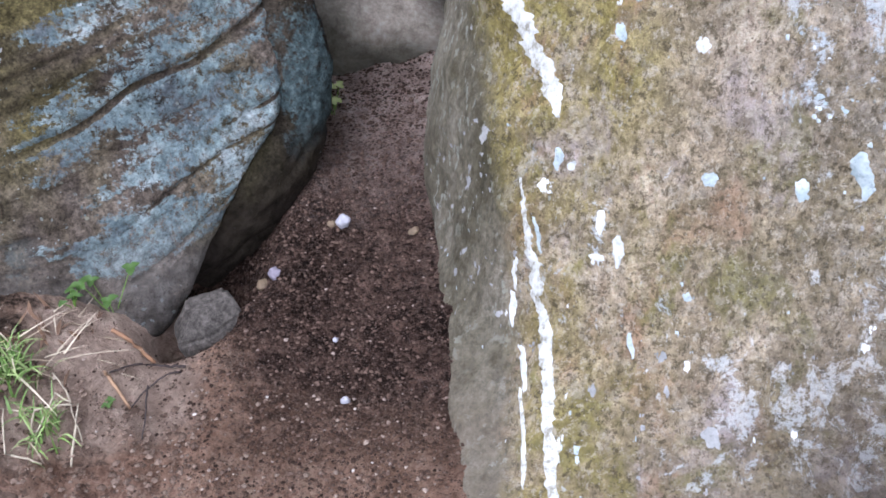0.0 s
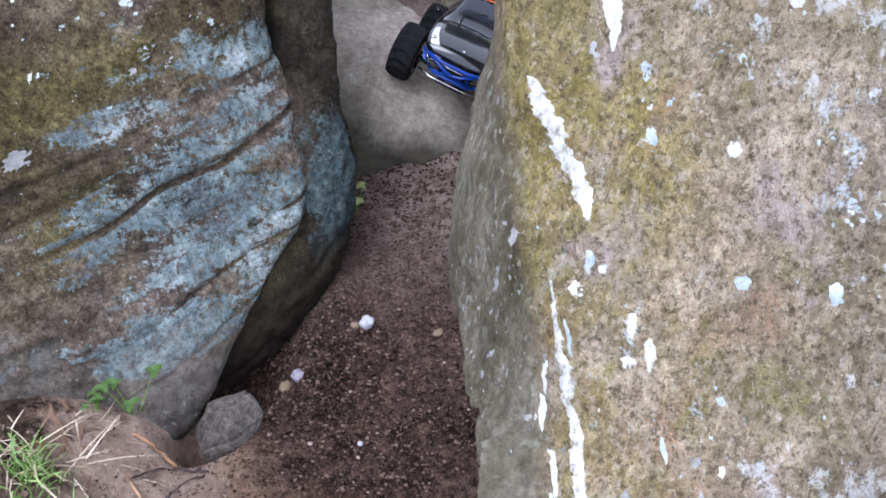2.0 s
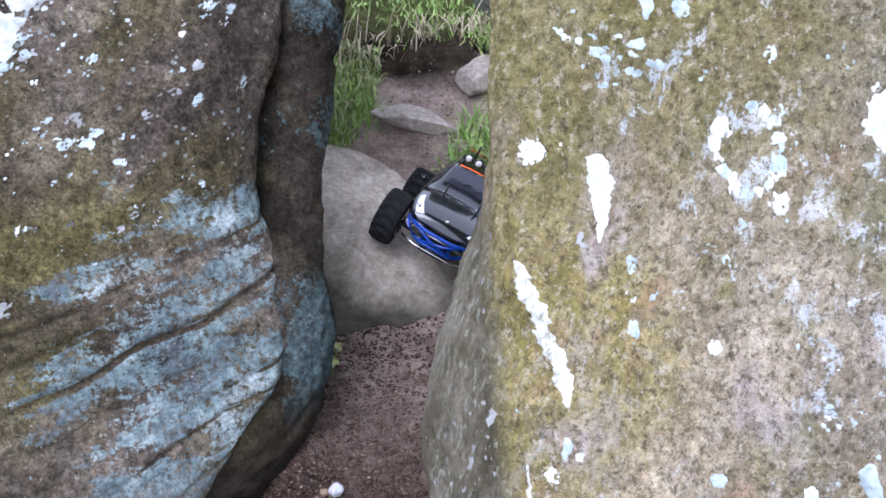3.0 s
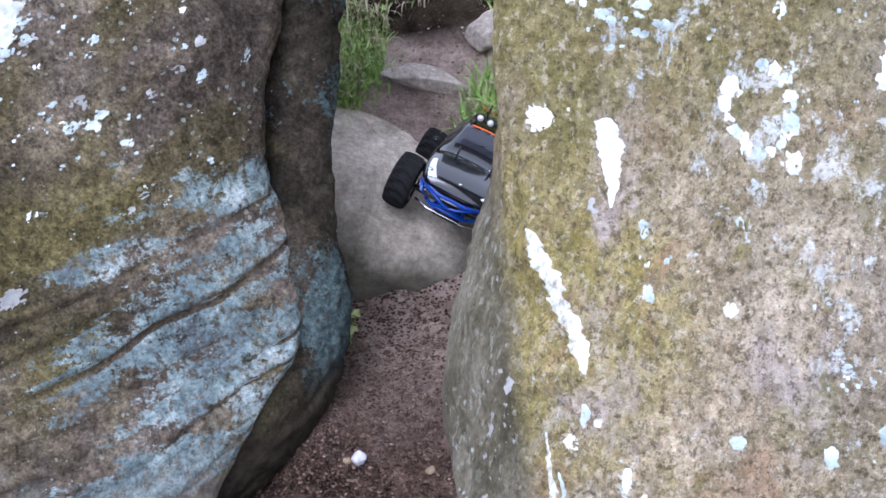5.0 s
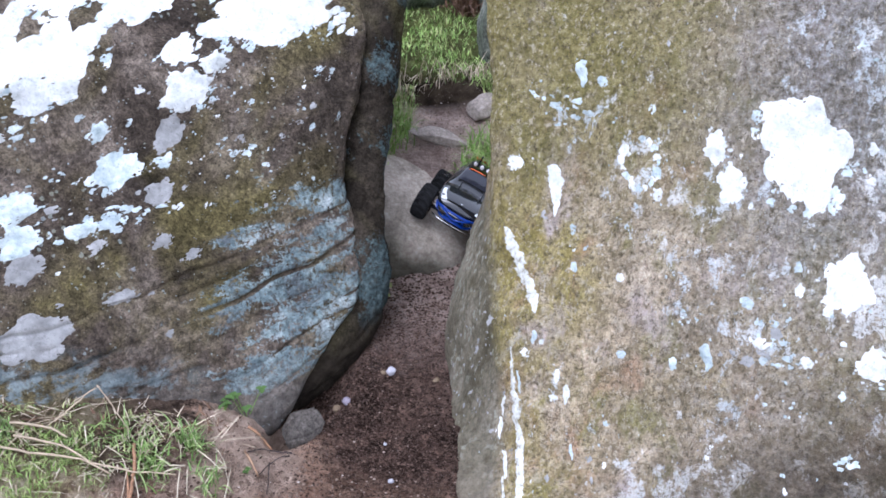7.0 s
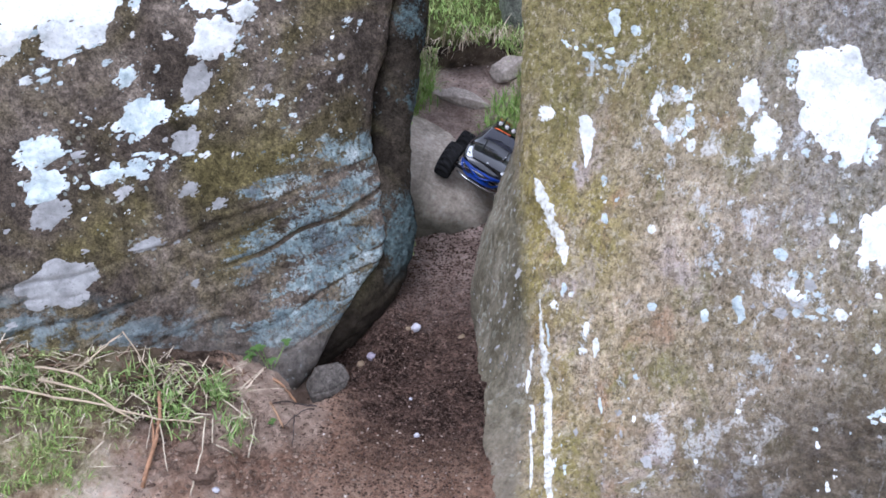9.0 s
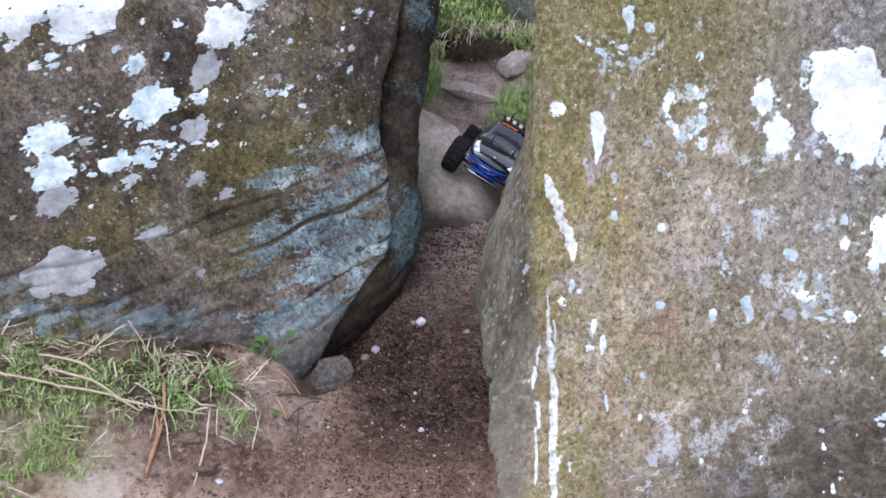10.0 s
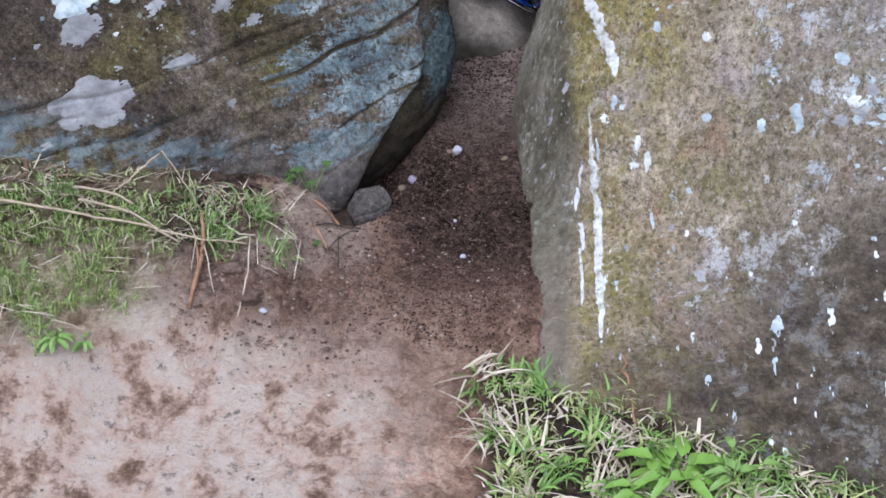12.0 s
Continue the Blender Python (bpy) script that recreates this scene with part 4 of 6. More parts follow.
RIGHT_A = [
    ("w", 1.030, 0.812, 0.106, 0.129), ("w", 0.976, 0.881, 0.076, 0.059), ("w", 1.158, 0.543, 0.062, 0.066), ("w", 1.233, 0.377, 0.045, 0.042),
    ("w", 0.811, 0.799, 0.031, 0.045), ("w", 0.858, 0.725, 0.037, 0.048), ("w", 0.299, 0.677, 0.027, 0.025),
    ("b", 0.591, 0.774, 0.029, 0.017), ("b", 0.661, 0.768, 0.025, 0.038), ("w", 0.675, 0.671, 0.017, 0.023), ("w", 0.577, 0.733, 0.013, 0.020),
    ("b", 0.759, 0.866, 0.024, 0.036), ("b", 0.335, 0.850, 0.040, 0.023), ("b", 0.419, 0.835, 0.060, 0.026), ("b", 0.459, 0.922, 0.019, 0.035),
    ("b", 0.545, 0.833, 0.026, 0.016), ("b", 0.646, 0.920, 0.017, 0.014), ("b", 1.153, 0.794, 0.025, 0.036), ("b", 1.136, 1.074, 0.038, 0.023),
]
RIGHT_B = [
    ("w", 0.470, 0.498, 0.013, 0.012),
    ("w", 0.455, 0.200, 0.009, 0.018), ("w", 0.486, 0.161, 0.011, 0.025), ("b", 0.386, 0.282, 0.009, 0.018), ("b", 0.505, 0.034, 0.006, 0.018),
    ("g", 0.556, 0.034, 0.014, 0.012),
    ("w", 0.317, 0.029, 0.008, 0.031), ("w", 0.335, -0.041, 0.008, 0.023), ("b", 0.770, 0.404, 0.036, 0.013),
    ("b", 1.053, 0.352, 0.036, 0.036), ("b", 1.053, 0.235, 0.037, 0.027), ("b", 1.199, 0.157, 0.045, 0.041),
    ("b", 0.833, 0.321, 0.019, 0.033),
]


def skin_of(ob):
    me = ob.data
    return BVHTree.FromPolygons([v.co for v in me.vertices], [p.vertices for p in me.polygons])


SPECKS = {}


def lichen_patch(skin, parent, kind, x, z, rx, rz, seed, label="", flank=False):
    """A thin lobed crust that follows the rock's skin, on its front or, where x runs along the gap, on its flank. Small specks are gathered."""
    big = max(rx, rz)
    around = 72 if big > 0.03 else (26 if big > 0.012 else 16)
    rings = 7 if big > 0.03 else 4
    verts, faces = [], []
    for r in range(rings + 1):
        for k in range(around if r else 1):
            a = 2 * math.pi * k / around
            ca, sa = math.cos(a), math.sin(a)
            lobe = 1 + (0.12 if big > 0.03 else 0.36) * noise.noise(Vector((ca * 1.3 + seed, sa * 1.3, 0))) + (0.06 if big > 0.03 else 0.3) * noise.noise(Vector((ca * 2.8 + seed, sa * 2.8, 2))) \
                + 0.045 * abs(noise.noise(Vector((ca * 7 + seed, sa * 7, 4))))
            s = r / rings
            px, pz = x + rx * ca * lobe * s, z + rz * sa * lobe * s
            start, way = (Vector((-0.04, px, pz)), Vector((1, 0, 0))) if flank else (Vector((px, -1.5, pz)), Vector((0, 1, 0)))
            hit, no, _, _ = skin.ray_cast(start, way)
            if hit is None or (flank and no.x > -0.5):
                return None
            lift = min(0.0024, 0.05 * big) * (1 - s ** 4) - 0.0005 + min(0.001, 0.03 * big) * noise.noise(Vector((px * 90, pz * 90, seed)))
            verts.append(hit + no * (lift if r < rings else -0.0012))
    for k in range(around):
        faces.append((0, 1 + k, 1 + (k + 1) % around))
    for r in range(1, rings):
        for k in range(around):
            a, b = 1 + (r - 1) * around, 1 + r * around
            faces.append((a + k, b + k, b + (k + 1) % around, a + (k + 1) % around))
    if big < 0.0085:
        pool = SPECKS.setdefault((parent, kind), ([], []))
        first = len(pool[0])
        pool[0].extend(verts)
        pool[1].extend(tuple(first + i for i in f) for f in faces)
        return None
    return raw_part("lichen_patch", verts, faces, LICHEN[kind], parent, label)


def lichen_streak(skin, parent, kind, line, seed, label=""):
    """A run of crust down the rock: line gives place across, height and half width from top to bottom."""
    line = sorted((z, x, w) for x, z, w in line)
    lo, hi = line[0][0], line[-1][0]
    rows, across = max(8, int((hi - lo) / 0.0035)), 6
    verts, faces = [], []
    for i in range(rows + 1):
        z = lo + (hi - lo) * i / rows
        mid, half = lerp_table([(a, b) for a, b, _ in line], z), lerp_table([(a, c) for a, _, c in line], z)
        mid += 0.007 * noise.noise(Vector((z * 22, seed, 0))) + 0.003 * noise.noise(Vector((z * 130, seed, 5)))
        rag = 1.0 if kind == "s" else 0.45
        sides = [half * (1 + 0.7 * rag * noise.noise(Vector((z * 50, seed, k))) + 0.6 * rag * noise.noise(Vector((z * 210, seed, k + 3)))) for k in (1, 2)]
        for j in range(across + 1):
            f = -1 + 2 * j / across
            px = mid + f * sides[j * 2 > across]
            hit, no, _, _ = skin.ray_cast(Vector((px, -1.5, z)), Vector((0, 1, 0)))
            if hit is None:
                return None
            lift = 0.0016 * (1 - f ** 4) - 0.0004 + 0.0007 * noise.noise(Vector((px * 120, z * 120, seed)))
            verts.append(hit + no * (lift if abs(f) < 0.99 and 0 < i < rows else -0.0012))
    w = across + 1
    faces = [(i * w + j, i * w + j + 1, (i + 1) * w + j + 1, (i + 1) * w + j) for i in range(rows) for j in range(across)]
    return raw_part("lichen_streak", verts, faces, LICHEN[kind], parent, label)


LICHEN_LABEL = {"w": "bright white lichen crust", "c": "pale cyan-white lichen crust", "b": "pale blue-grey lichen crust", "g": "flat grey lichen crust"}
rng = random.Random(5)
for ob, rows in ((left_boulder, LEFT_A + LEFT_B), (right_boulder, RIGHT_A + RIGHT_B)):
    skin = skin_of(ob)
    for kind, x, z, rx, rz in rows:
        big, slim = max(rx, rz), rz > 1.7 * rx
        tag = LICHEN_LABEL[kind]
        if slim:
            # drips: drawn-out drops
            bend = rng.uniform(-0.3, 0.3) * rx
            lichen_streak(skin, ob, kind, [(x, z + rz, rx * 0.35), (x + bend, z + 0.6 * rz, rx * 0.9), (x, z, rx), (x - bend, z - 0.5 * rz, rx * 0.6), (x, z - rz, rx * 0.15)], rng.uniform(0, 90), tag)
        elif kind == "b" and big > 0.015:
            for i in range(20):
                a, d, k = rng.uniform(0, 6.28), rng.uniform(0.1, 1.15), rng.choice((0.1, 0.14, 0.18, 0.26, 0.36))
                lichen_patch(skin, ob, rng.choice("bbc"), x + rx * d * math.cos(a), z + rz * d * math.sin(a), max(rx, 0.6 * rz) * k * 0.8, max(rz, 0.6 * rx) * k * 0.8, rng.uniform(0, 90), tag if i == 0 else "")
        else:
            lichen_patch(skin, ob, kind, x, z, rx * 0.88, rz * 0.88, rng.uniform(0, 90), tag)
            if big > 0.02:
                for i in range(6):
                    a, k = 6.283 * (i + rng.random()) / 6, rng.uniform(0.25, 0.45)
                    lichen_patch(skin, ob, kind, x + rx * 0.75 * math.cos(a), z + rz * 0.75 * math.sin(a), rx * k, rz * k, rng.uniform(0, 90))
        # crumbling rim
        if kind in "wc" and big > 0.02 and not slim:
            for _ in range(16):
                a, d = (rng.uniform(3.0, 6.4) if rng.random() < 0.65 else rng.uniform(0, 6.28)), rng.uniform(0.82, 1.2)
                k = min(0.014, max(0.004, big * rng.uniform(0.07, 0.2)))
                lichen_patch(skin, ob, rng.choice("bbbw"), x + rx * d * math.cos(a), z + rz * d * math.sin(a), k * rng.uniform(0.7, 1.3), k * rng.uniform(0.7, 1.2), rng.uniform(0, 90))
        # small satellites round each crust
        for _ in range(2 if max(rx, rz) > 0.02 else 1):
            a, d, s = rng.uniform(0, 6.28), rng.uniform(1.1, 1.9), rng.uniform(0.12, 0.3)
            lichen_patch(skin, ob, kind, x + math.cos(a) * d * rx, z + math.sin(a) * d * rz, max(0.003, rx * s), max(0.003, rz * s), rng.uniform(0, 90))
    # scattered small crusts
    lo, hi = ((-1.15, -0.25), (0.36, 1.2))[ob is right_boulder]
    for _ in range(150 if ob is right_boulder else 90):
        x, z = rng.uniform(lo, hi), rng.uniform(-0.15, 1.1)
        if ob is left_boulder and z < 0.3 - 0.3 * x:
            continue
        s = rng.choice((0.003, 0.004, 0.005, 0.006, 0.007, 0.01, 0.014))
        lichen_patch(skin, ob, rng.choice("wbbg" if ob is right_boulder else "cbgg"), x, z, s * rng.uniform(0.7, 1.3), s * rng.uniform(0.8, 1.6), rng.uniform(0, 90))

# rain-drawn streaks on the tan boulder
skin = skin_of(right_boulder)
STREAKS = [
    ("s", [(0.326, 0.25, 0.002), (0.332, 0.21, 0.004), (0.34, 0.16, 0.008), (0.352, 0.1, 0.013), (0.362, 0.06, 0.009), (0.37, 0.01, 0.014), (0.379, -0.05, 0.012), (0.385, -0.1, 0.014), (0.39, -0.14, 0.008), (0.39, -0.155, 0.003)]),
    ("w", [(0.405, 0.69, 0.004), (0.407, 0.678, 0.022), (0.41, 0.65, 0.027), (0.413, 0.62, 0.02), (0.416, 0.59, 0.011), (0.418, 0.56, 0.002)]),
    ("s", [(0.292, 0.52, 0.008), (0.3, 0.5, 0.022), (0.312, 0.47, 0.024), (0.332, 0.435, 0.022), (0.356, 0.4, 0.026), (0.372, 0.37, 0.02), (0.382, 0.335, 0.004)]),
    ("s", [(0.322, 0.12, 0.002), (0.318, 0.09, 0.005), (0.322, 0.06, 0.003)]),
    ("s", [(0.332, -0.06, 0.003), (0.338, -0.09, 0.006), (0.346, -0.13, 0.003)]),
    ("b", [(0.345, 0.2, 0.002), (0.352, 0.17, 0.005), (0.358, 0.14, 0.002)]),
]
for i, (kind, line) in enumerate(STREAKS):
    lichen_streak(skin, right_boulder, kind, line, 3.7 * i + 1, "white lichen streak drawn down the rock")
# ring-shaped crust
for i in range(16):
    a = 6.283 * i / 16
    if 0.25 < i / 16 < 0.4:
        continue
    lichen_patch(skin, right_boulder, "bw"[i % 2], 0.625 + 0.045 * math.cos(a), 0.735 + 0.055 * math.sin(a), rng.uniform(0.008, 0.02), rng.uniform(0.01, 0.022), rng.uniform(0, 90))

# broken crust where the streak ends, and small flakes over the lower face
for _ in range(46):
    x, z = rng.gauss(0.405, 0.03), rng.gauss(-0.1, 0.05)
    s = rng.uniform(0.002, 0.0075)
    lichen_patch(skin, right_boulder, rng.choice("wwb"), x, z, s * 0.9, s * 1.15, rng.uniform(0, 90))
for _ in range(120):
    x, z = rng.uniform(0.4, 1.1), rng.uniform(-0.24, 0.12)
    s = rng.choice((0.0025, 0.0035, 0.004, 0.005, 0.006, 0.009))
    lichen_patch(skin, right_boulder, rng.choice("wwbg"), x, z, s * rng.uniform(0.7, 1.2), s * rng.uniform(0.8, 1.5), rng.uniform(0, 90))

# middling crusts on the upper part of the big boulder, by its edge
skin = skin_of(left_boulder)
for _ in range(55):
    x, z = rng.uniform(-0.62, -0.2), rng.uniform(0.52, 0.98)
    s = rng.uniform(0.004, 0.013)
    kind = rng.choice("bbgw")
    for k in range(rng.choice((1, 2, 3))):
        lichen_patch(skin, left_boulder, kind, x + rng.gauss(0, s), z + rng.gauss(0, s), s * rng.uniform(0.6, 1.2), s * rng.uniform(0.6, 1.1), rng.uniform(0, 90))

# mottled cluster of mauve, blue and white crusts on the tan boulder
skin = skin_of(right_boulder)
for _ in range(34):
    x, z = 0.99 + rng.gauss(0, 0.06), 0.385 + rng.gauss(0, 0.032)
    s = rng.uniform(0.006, 0.02)
    lichen_patch(skin, right_boulder, rng.choice("ggbbw"), x, z, s * rng.uniform(0.7, 1.3), s * rng.uniform(0.6, 1.1), rng.uniform(0, 90))

# pale flakes between the beds and the big white crusts
skin = skin_of(left_boulder)
for _ in range(60):
    x = rng.uniform(-0.95, -0.26)
    z = rng.uniform(0.42, 0.84)
    s = rng.uniform(0.004, 0.012)
    kind = rng.choice("bbwg")
    for k in range(rng.choice((2, 3, 4))):
        lichen_patch(skin, left_boulder, kind, x + rng.gauss(0, 0.9 * s), z + rng.gauss(0, 0.7 * s), s * rng.uniform(0.5, 1.1), s * rng.uniform(0.5, 0.9), rng.uniform(0, 90))

# pale flecks drawn down the flank in the gap
skin = skin_of(right_boulder)
for _ in range(900):
    y, z = rng.uniform(0.58, 1.16), rng.uniform(-0.16, 0.6)
    hit, no, _, _ = skin.ray_cast(Vector((-0.04, y, z)), Vector((1, 0, 0)))
    if hit is None or no.x > -0.55 or noise.noise(Vector((y * 5, z * 4, 2.0))) + 0.2 < rng.uniform(-0.5, 0.5):
        continue
    s = rng.choice((0.0015, 0.002, 0.0025, 0.003, 0.004, 0.005))
    lichen_patch(skin, right_boulder, rng.choice("bggggg"), y, z, s * rng.uniform(1.0, 1.9), s * rng.uniform(1.0, 2.4), rng.uniform(0, 90), flank=True)
for y, z, ry, rz in ((0.93, 0.27, 0.02, 0.03), (0.95, 0.18, 0.014, 0.04), (0.9, 0.2, 0.012, 0.02), (1.04, 0.42, 0.02, 0.022), (0.86, 0.05, 0.012, 0.03)):
    for _ in range(5):
        lichen_patch(skin, right_boulder, "g", y + rng.gauss(0, ry * 0.5), z + rng.gauss(0, rz * 0.5), ry * rng.uniform(0.25, 0.6), rz * rng.uniform(0.25, 0.5), rng.uniform(0, 90), flank=True)
for (ob, kind), (verts, faces) in SPECKS.items():
    tagged(raw_part("lichen_specks", verts, faces, LICHEN[kind], ob, LICHEN_LABEL[kind].replace("crust", "specks")), kind="stuff")

# ---- grass and weeds ----
def blade(verts, faces, base, length, width, lean, turn, curl, segs=4):
    """One tapered, bending blade, folded a little along its middle."""
    d = Vector((math.cos(turn), math.sin(turn), 0))
    s = Vector((-d.y, d.x, 0))
    p, a, first = Vector(base), lean, len(verts)
    for i in range(segs + 1):
        w = width * (1 - (i / segs) ** 1.6) * 0.5 + 0.0002
        verts += [tuple(p - s * w), tuple(p + s * w)]
        p = p + (d * math.sin(a) + Vector((0, 0, math.cos(a)))) * (length / segs)
        a += curl / segs
    for i in range(segs):
        k = first + 2 * i
        faces.append((k, k + 1, k + 3, k + 2))


def turf(name, material, count, place, length, width, label, seed, droop=1.5, category="grass"):
    """Blades growing wherever place(random) gives a spot."""
    r = random.Random(seed)
    verts, faces = [], []
    made = 0
    for _ in range(count * 6):
        spot = place(r)
        if spot is None:
            continue
        x, y, k = spot
        blade(verts, faces, (x, y, ground_height(x, y) - 0.004), length * k * r.uniform(0.55, 1.25), width * r.uniform(0.7, 1.3),
              r.uniform(0.0, 0.6), r.uniform(0, 6.283), r.uniform(0.2, droop))
        made += 1
        if made >= count:
            break
    return thing(name, material, verts, faces, label, category, kind="stuff")


def foot_line(x):
    return 0.97 + 0.46 * x


def bank_spot(r):
    x = r.uniform(-1.6, -0.46)
    edge = 0.2 + 0.1 * noise.noise(Vector((x * 5, 1.7, 0))) + 0.1 * smooth(-0.6, -0.8, x)
    d = r.random() * edge
    y = foot_line(x) - d + 0.01
    clump = noise.noise(Vector((x * 9, y * 9, 3.0))) + 0.5 * noise.noise(Vector((x * 23, y * 23, 3.0)))
    if clump < -0.1 + r.uniform(-0.2, 0.2) or (x > -0.8 and clump < 0.12) or (x > -0.58 and (clump < 0.2 or d < 0.09)):
        return None
    return x, y, (0.8 + 0.7 * clump) * (1 - 0.5 * smooth(0.1, 0.26, d))


def mound_spot(r):
    x, y = r.uniform(0.03, 1.15), r.uniform(-0.55, 0.36)
    top = 0.42 - 0.25 * x
    clump = noise.noise(Vector((x * 11, y * 11, 6)))
    if y > top or x < 0.1 + 0.5 * (0.28 - y) * 0.35 + 0.06 * noise.noise(Vector((y * 8, 5, 0))) - 0.02:
        return None
    return (x, y, 0.85 + 0.7 * clump) if clump > -0.25 + r.uniform(-0.2, 0.1) else None


def far_spot(r):
    x, y = r.uniform(-0.7, 0.7), r.uniform(2.1, 2.9)
    return (x, y, 1.0) if r.random() < smooth(2.09, 2.17, y) * (0.6 + noise.noise(Vector((x * 5, y * 5, 8)))) else None


def shoulder_spot(r):
    side = r.random() < 0.5
    y = r.uniform(1.7, 2.12)
    x = (-0.07 - abs(r.gauss(0, 0.12)) - 0.1 * smooth(1.95, 1.7, y)) if side else (0.19 + abs(r.gauss(0, 0.1)) + 0.03 * math.sin(20 * y))
    return (x, y, 0.8 + 0.4 * r.random())


def clumps(name, material, count, per, place, length, width, label, seed, lean=(0.1, 0.8), curl=(0.2, 1.6), loose=0.012, category="grass"):
    """Tufts: each with its own length, heading and spread of blades."""
    r = random.Random(seed)
    verts, faces, made = [], [], 0
    while made < count:
        spot = place(r)
        if spot is None:
            continue
        x, y, k = spot
        made += 1
        heading, size, open_out = r.uniform(0, 6.283), length * k * r.uniform(0.45, 1.35), r.uniform(0.5, 1.8)
        for _ in range(max(2, int(per * r.uniform(0.4, 1.5)))):
            bx, by = x + r.gauss(0, loose), y + r.gauss(0, loose)
            blade(verts, faces, (bx, by, ground_height(bx, by) - 0.003), size * r.uniform(0.5, 1.2), width * r.uniform(0.5, 1.3),
                  r.uniform(*lean), heading + r.gauss(0, open_out), r.uniform(*curl))
    return thing(name, material, verts, faces, label, category, kind="stuff")


def lawn_spot(r):
    """The low green carpet on the slope below the bank's top."""
    x = r.uniform(-1.5, -0.66)
    d = r.uniform(0.07, 0.37)
    y = foot_line(x) - d
    if x > -0.76 + 0.1 * noise.noise(Vector((x * 8, y * 14, 2.0))) + r.gauss(0, 0.02):
        return None
    patch = noise.noise(Vector((x * 10, y * 10, 9.0))) + 0.5 * noise.noise(Vector((x * 27, y * 27, 9.0)))
    return (x, y, 0.9 + 0.5 * patch) if patch > -0.12 + r.uniform(-0.2, 0.2) + 0.6 * smooth(0.24, 0.37, d) else None


def foot_spot(r):
    """Along the foot of the big boulder."""
    x = r.uniform(-1.5, -0.4)
    return x, foot_line(x) - 0.02 - abs(r.gauss(0, 0.045)), 1.0


turf("grass", GRASS_PALE, 1500, bank_spot, 0.022, 0.0034, "short yellow-green moss and grass on the bank", 1, 2.2)
turf("grass", GRASS_FAR, 1900, lawn_spot, 0.034, 0.0034, "bright low green carpet on the slope of the bank", 31, 2.2)
turf("grass", GRASS_PALE, 3000, lawn_spot, 0.03, 0.0034, "yellow-green low carpet on the slope of the bank", 32, 2.2)
clumps("dry_grass", STRAW_PALE, 60, 5, lawn_spot, 0.08, 0.0034, "dry straw lying on the green slope", 33, (1.1, 1.5), (-0.1, 0.3), 0.015)
clumps("grass", GRASS_TUFT, 100, 10, bank_spot, 0.04, 0.0036, "short green grass on the bank below the boulder", 2, (0.2, 1.0), (0.6, 2.2))
clumps("grass", GRASS_PALE, 50, 8, bank_spot, 0.04, 0.004, "yellowing grass on the bank below the boulder", 3, (0.2, 1.0), (0.6, 2.2))
clumps("dry_grass", STRAW_PALE, 150, 6, bank_spot, 0.09, 0.003, "dry straw lying among the grass of the bank", 4, (1.15, 1.52), (-0.1, 0.2), 0.015)
clumps("dead_leaves", BRACKEN, 75, 4, foot_spot, 0.045, 0.009, "brown dead leaves at the foot of the boulder", 14, (0.7, 1.45), (-0.3, 1.0), 0.02, "leaves")
clumps("dry_grass", STRAW, 55, 5, foot_spot, 0.09, 0.003, "dry straw lying along the boulder foot", 15, (1.2, 1.5), (-0.1, 0.5), 0.02)
turf("grass", GRASS_PALE, 2600, mound_spot, 0.035, 0.005, "short pale grass covering the tussock's earth", 5, 2.0)
clumps("grass", GRASS, 230, 12, mound_spot, 0.075, 0.0085, "green grass tussock at the foot of the tan boulder", 6, (0.1, 1.0), (0.6, 2.6))
clumps("grass", GRASS_PALE, 170, 11, mound_spot, 0.07, 0.0082, "pale green grass in the tussock by the tan boulder", 16, (0.1, 1.0), (0.6, 2.6))
clumps("dry_grass", STRAW_PALE, 330, 7, mound_spot, 0.095, 0.0085, "dry straw in the tussock by the tan boulder", 17, (0.7, 1.45), (0.0, 1.4), 0.015)
turf("grass", GRASS_FAR, 5200, far_spot, 0.032, 0.0045, "lush green grass on the bank behind the gap", 7, 2.0)
turf("grass", GRASS_PALE, 1600, far_spot, 0.034, 0.0045, "lighter grass on the bank behind the gap", 8, 2.2)
turf("grass", GRASS_PALE, 1500, shoulder_spot, 0.048, 0.004, "rough olive grass along the upper path", 9, 2.4)
turf("grass", GRASS_FAR, 1400, shoulder_spot, 0.045, 0.004, "green grass along the upper path", 10, 2.2)
turf("dry_grass", STRAW, 420, shoulder_spot, 0.09, 0.003, "dry grass hanging along the upper path", 11, 3.0)


TUFTS = [(-0.515, 0.615), (-0.495, 0.605), (-0.61, 0.56), (-0.6, 0.53), (-0.575, 0.5), (-0.69, 0.575), (-0.95, 0.44), (-0.445, 0.54)]
UPPER_TUFTS = [(0.16, 1.8), (0.19, 1.76), (0.165, 1.87), (0.22, 1.83), (-0.1, 1.9), (-0.14, 1.82), (-0.12, 1.98)]


def tuft_spot(r):
    x, y = r.choice(TUFTS)
    return x + r.gauss(0, 0.02), y + r.gauss(0, 0.016), 1.0


def upper_spot(r):
    x, y = r.choice(UPPER_TUFTS)
    return x + r.gauss(0, 0.022), y + r.gauss(0, 0.03), 1.0


turf("grass", GRASS_FAR, 640, upper_spot, 0.06, 0.005, "green tufts hanging beside the upper path", 41, 2.4)
turf("grass", GRASS, 150, tuft_spot, 0.06, 0.0042, "dark green tufts over the bank's edge", 23, 2.4)
turf("grass", GRASS_TUFT, 190, tuft_spot, 0.075, 0.0045, "long green tufts hanging over the bank's edge", 21, 2.6)
turf("dry_grass", STRAW, 45, tuft_spot, 0.08, 0.0035, "long dry tufts hanging over the bank's edge", 22, 3.2)


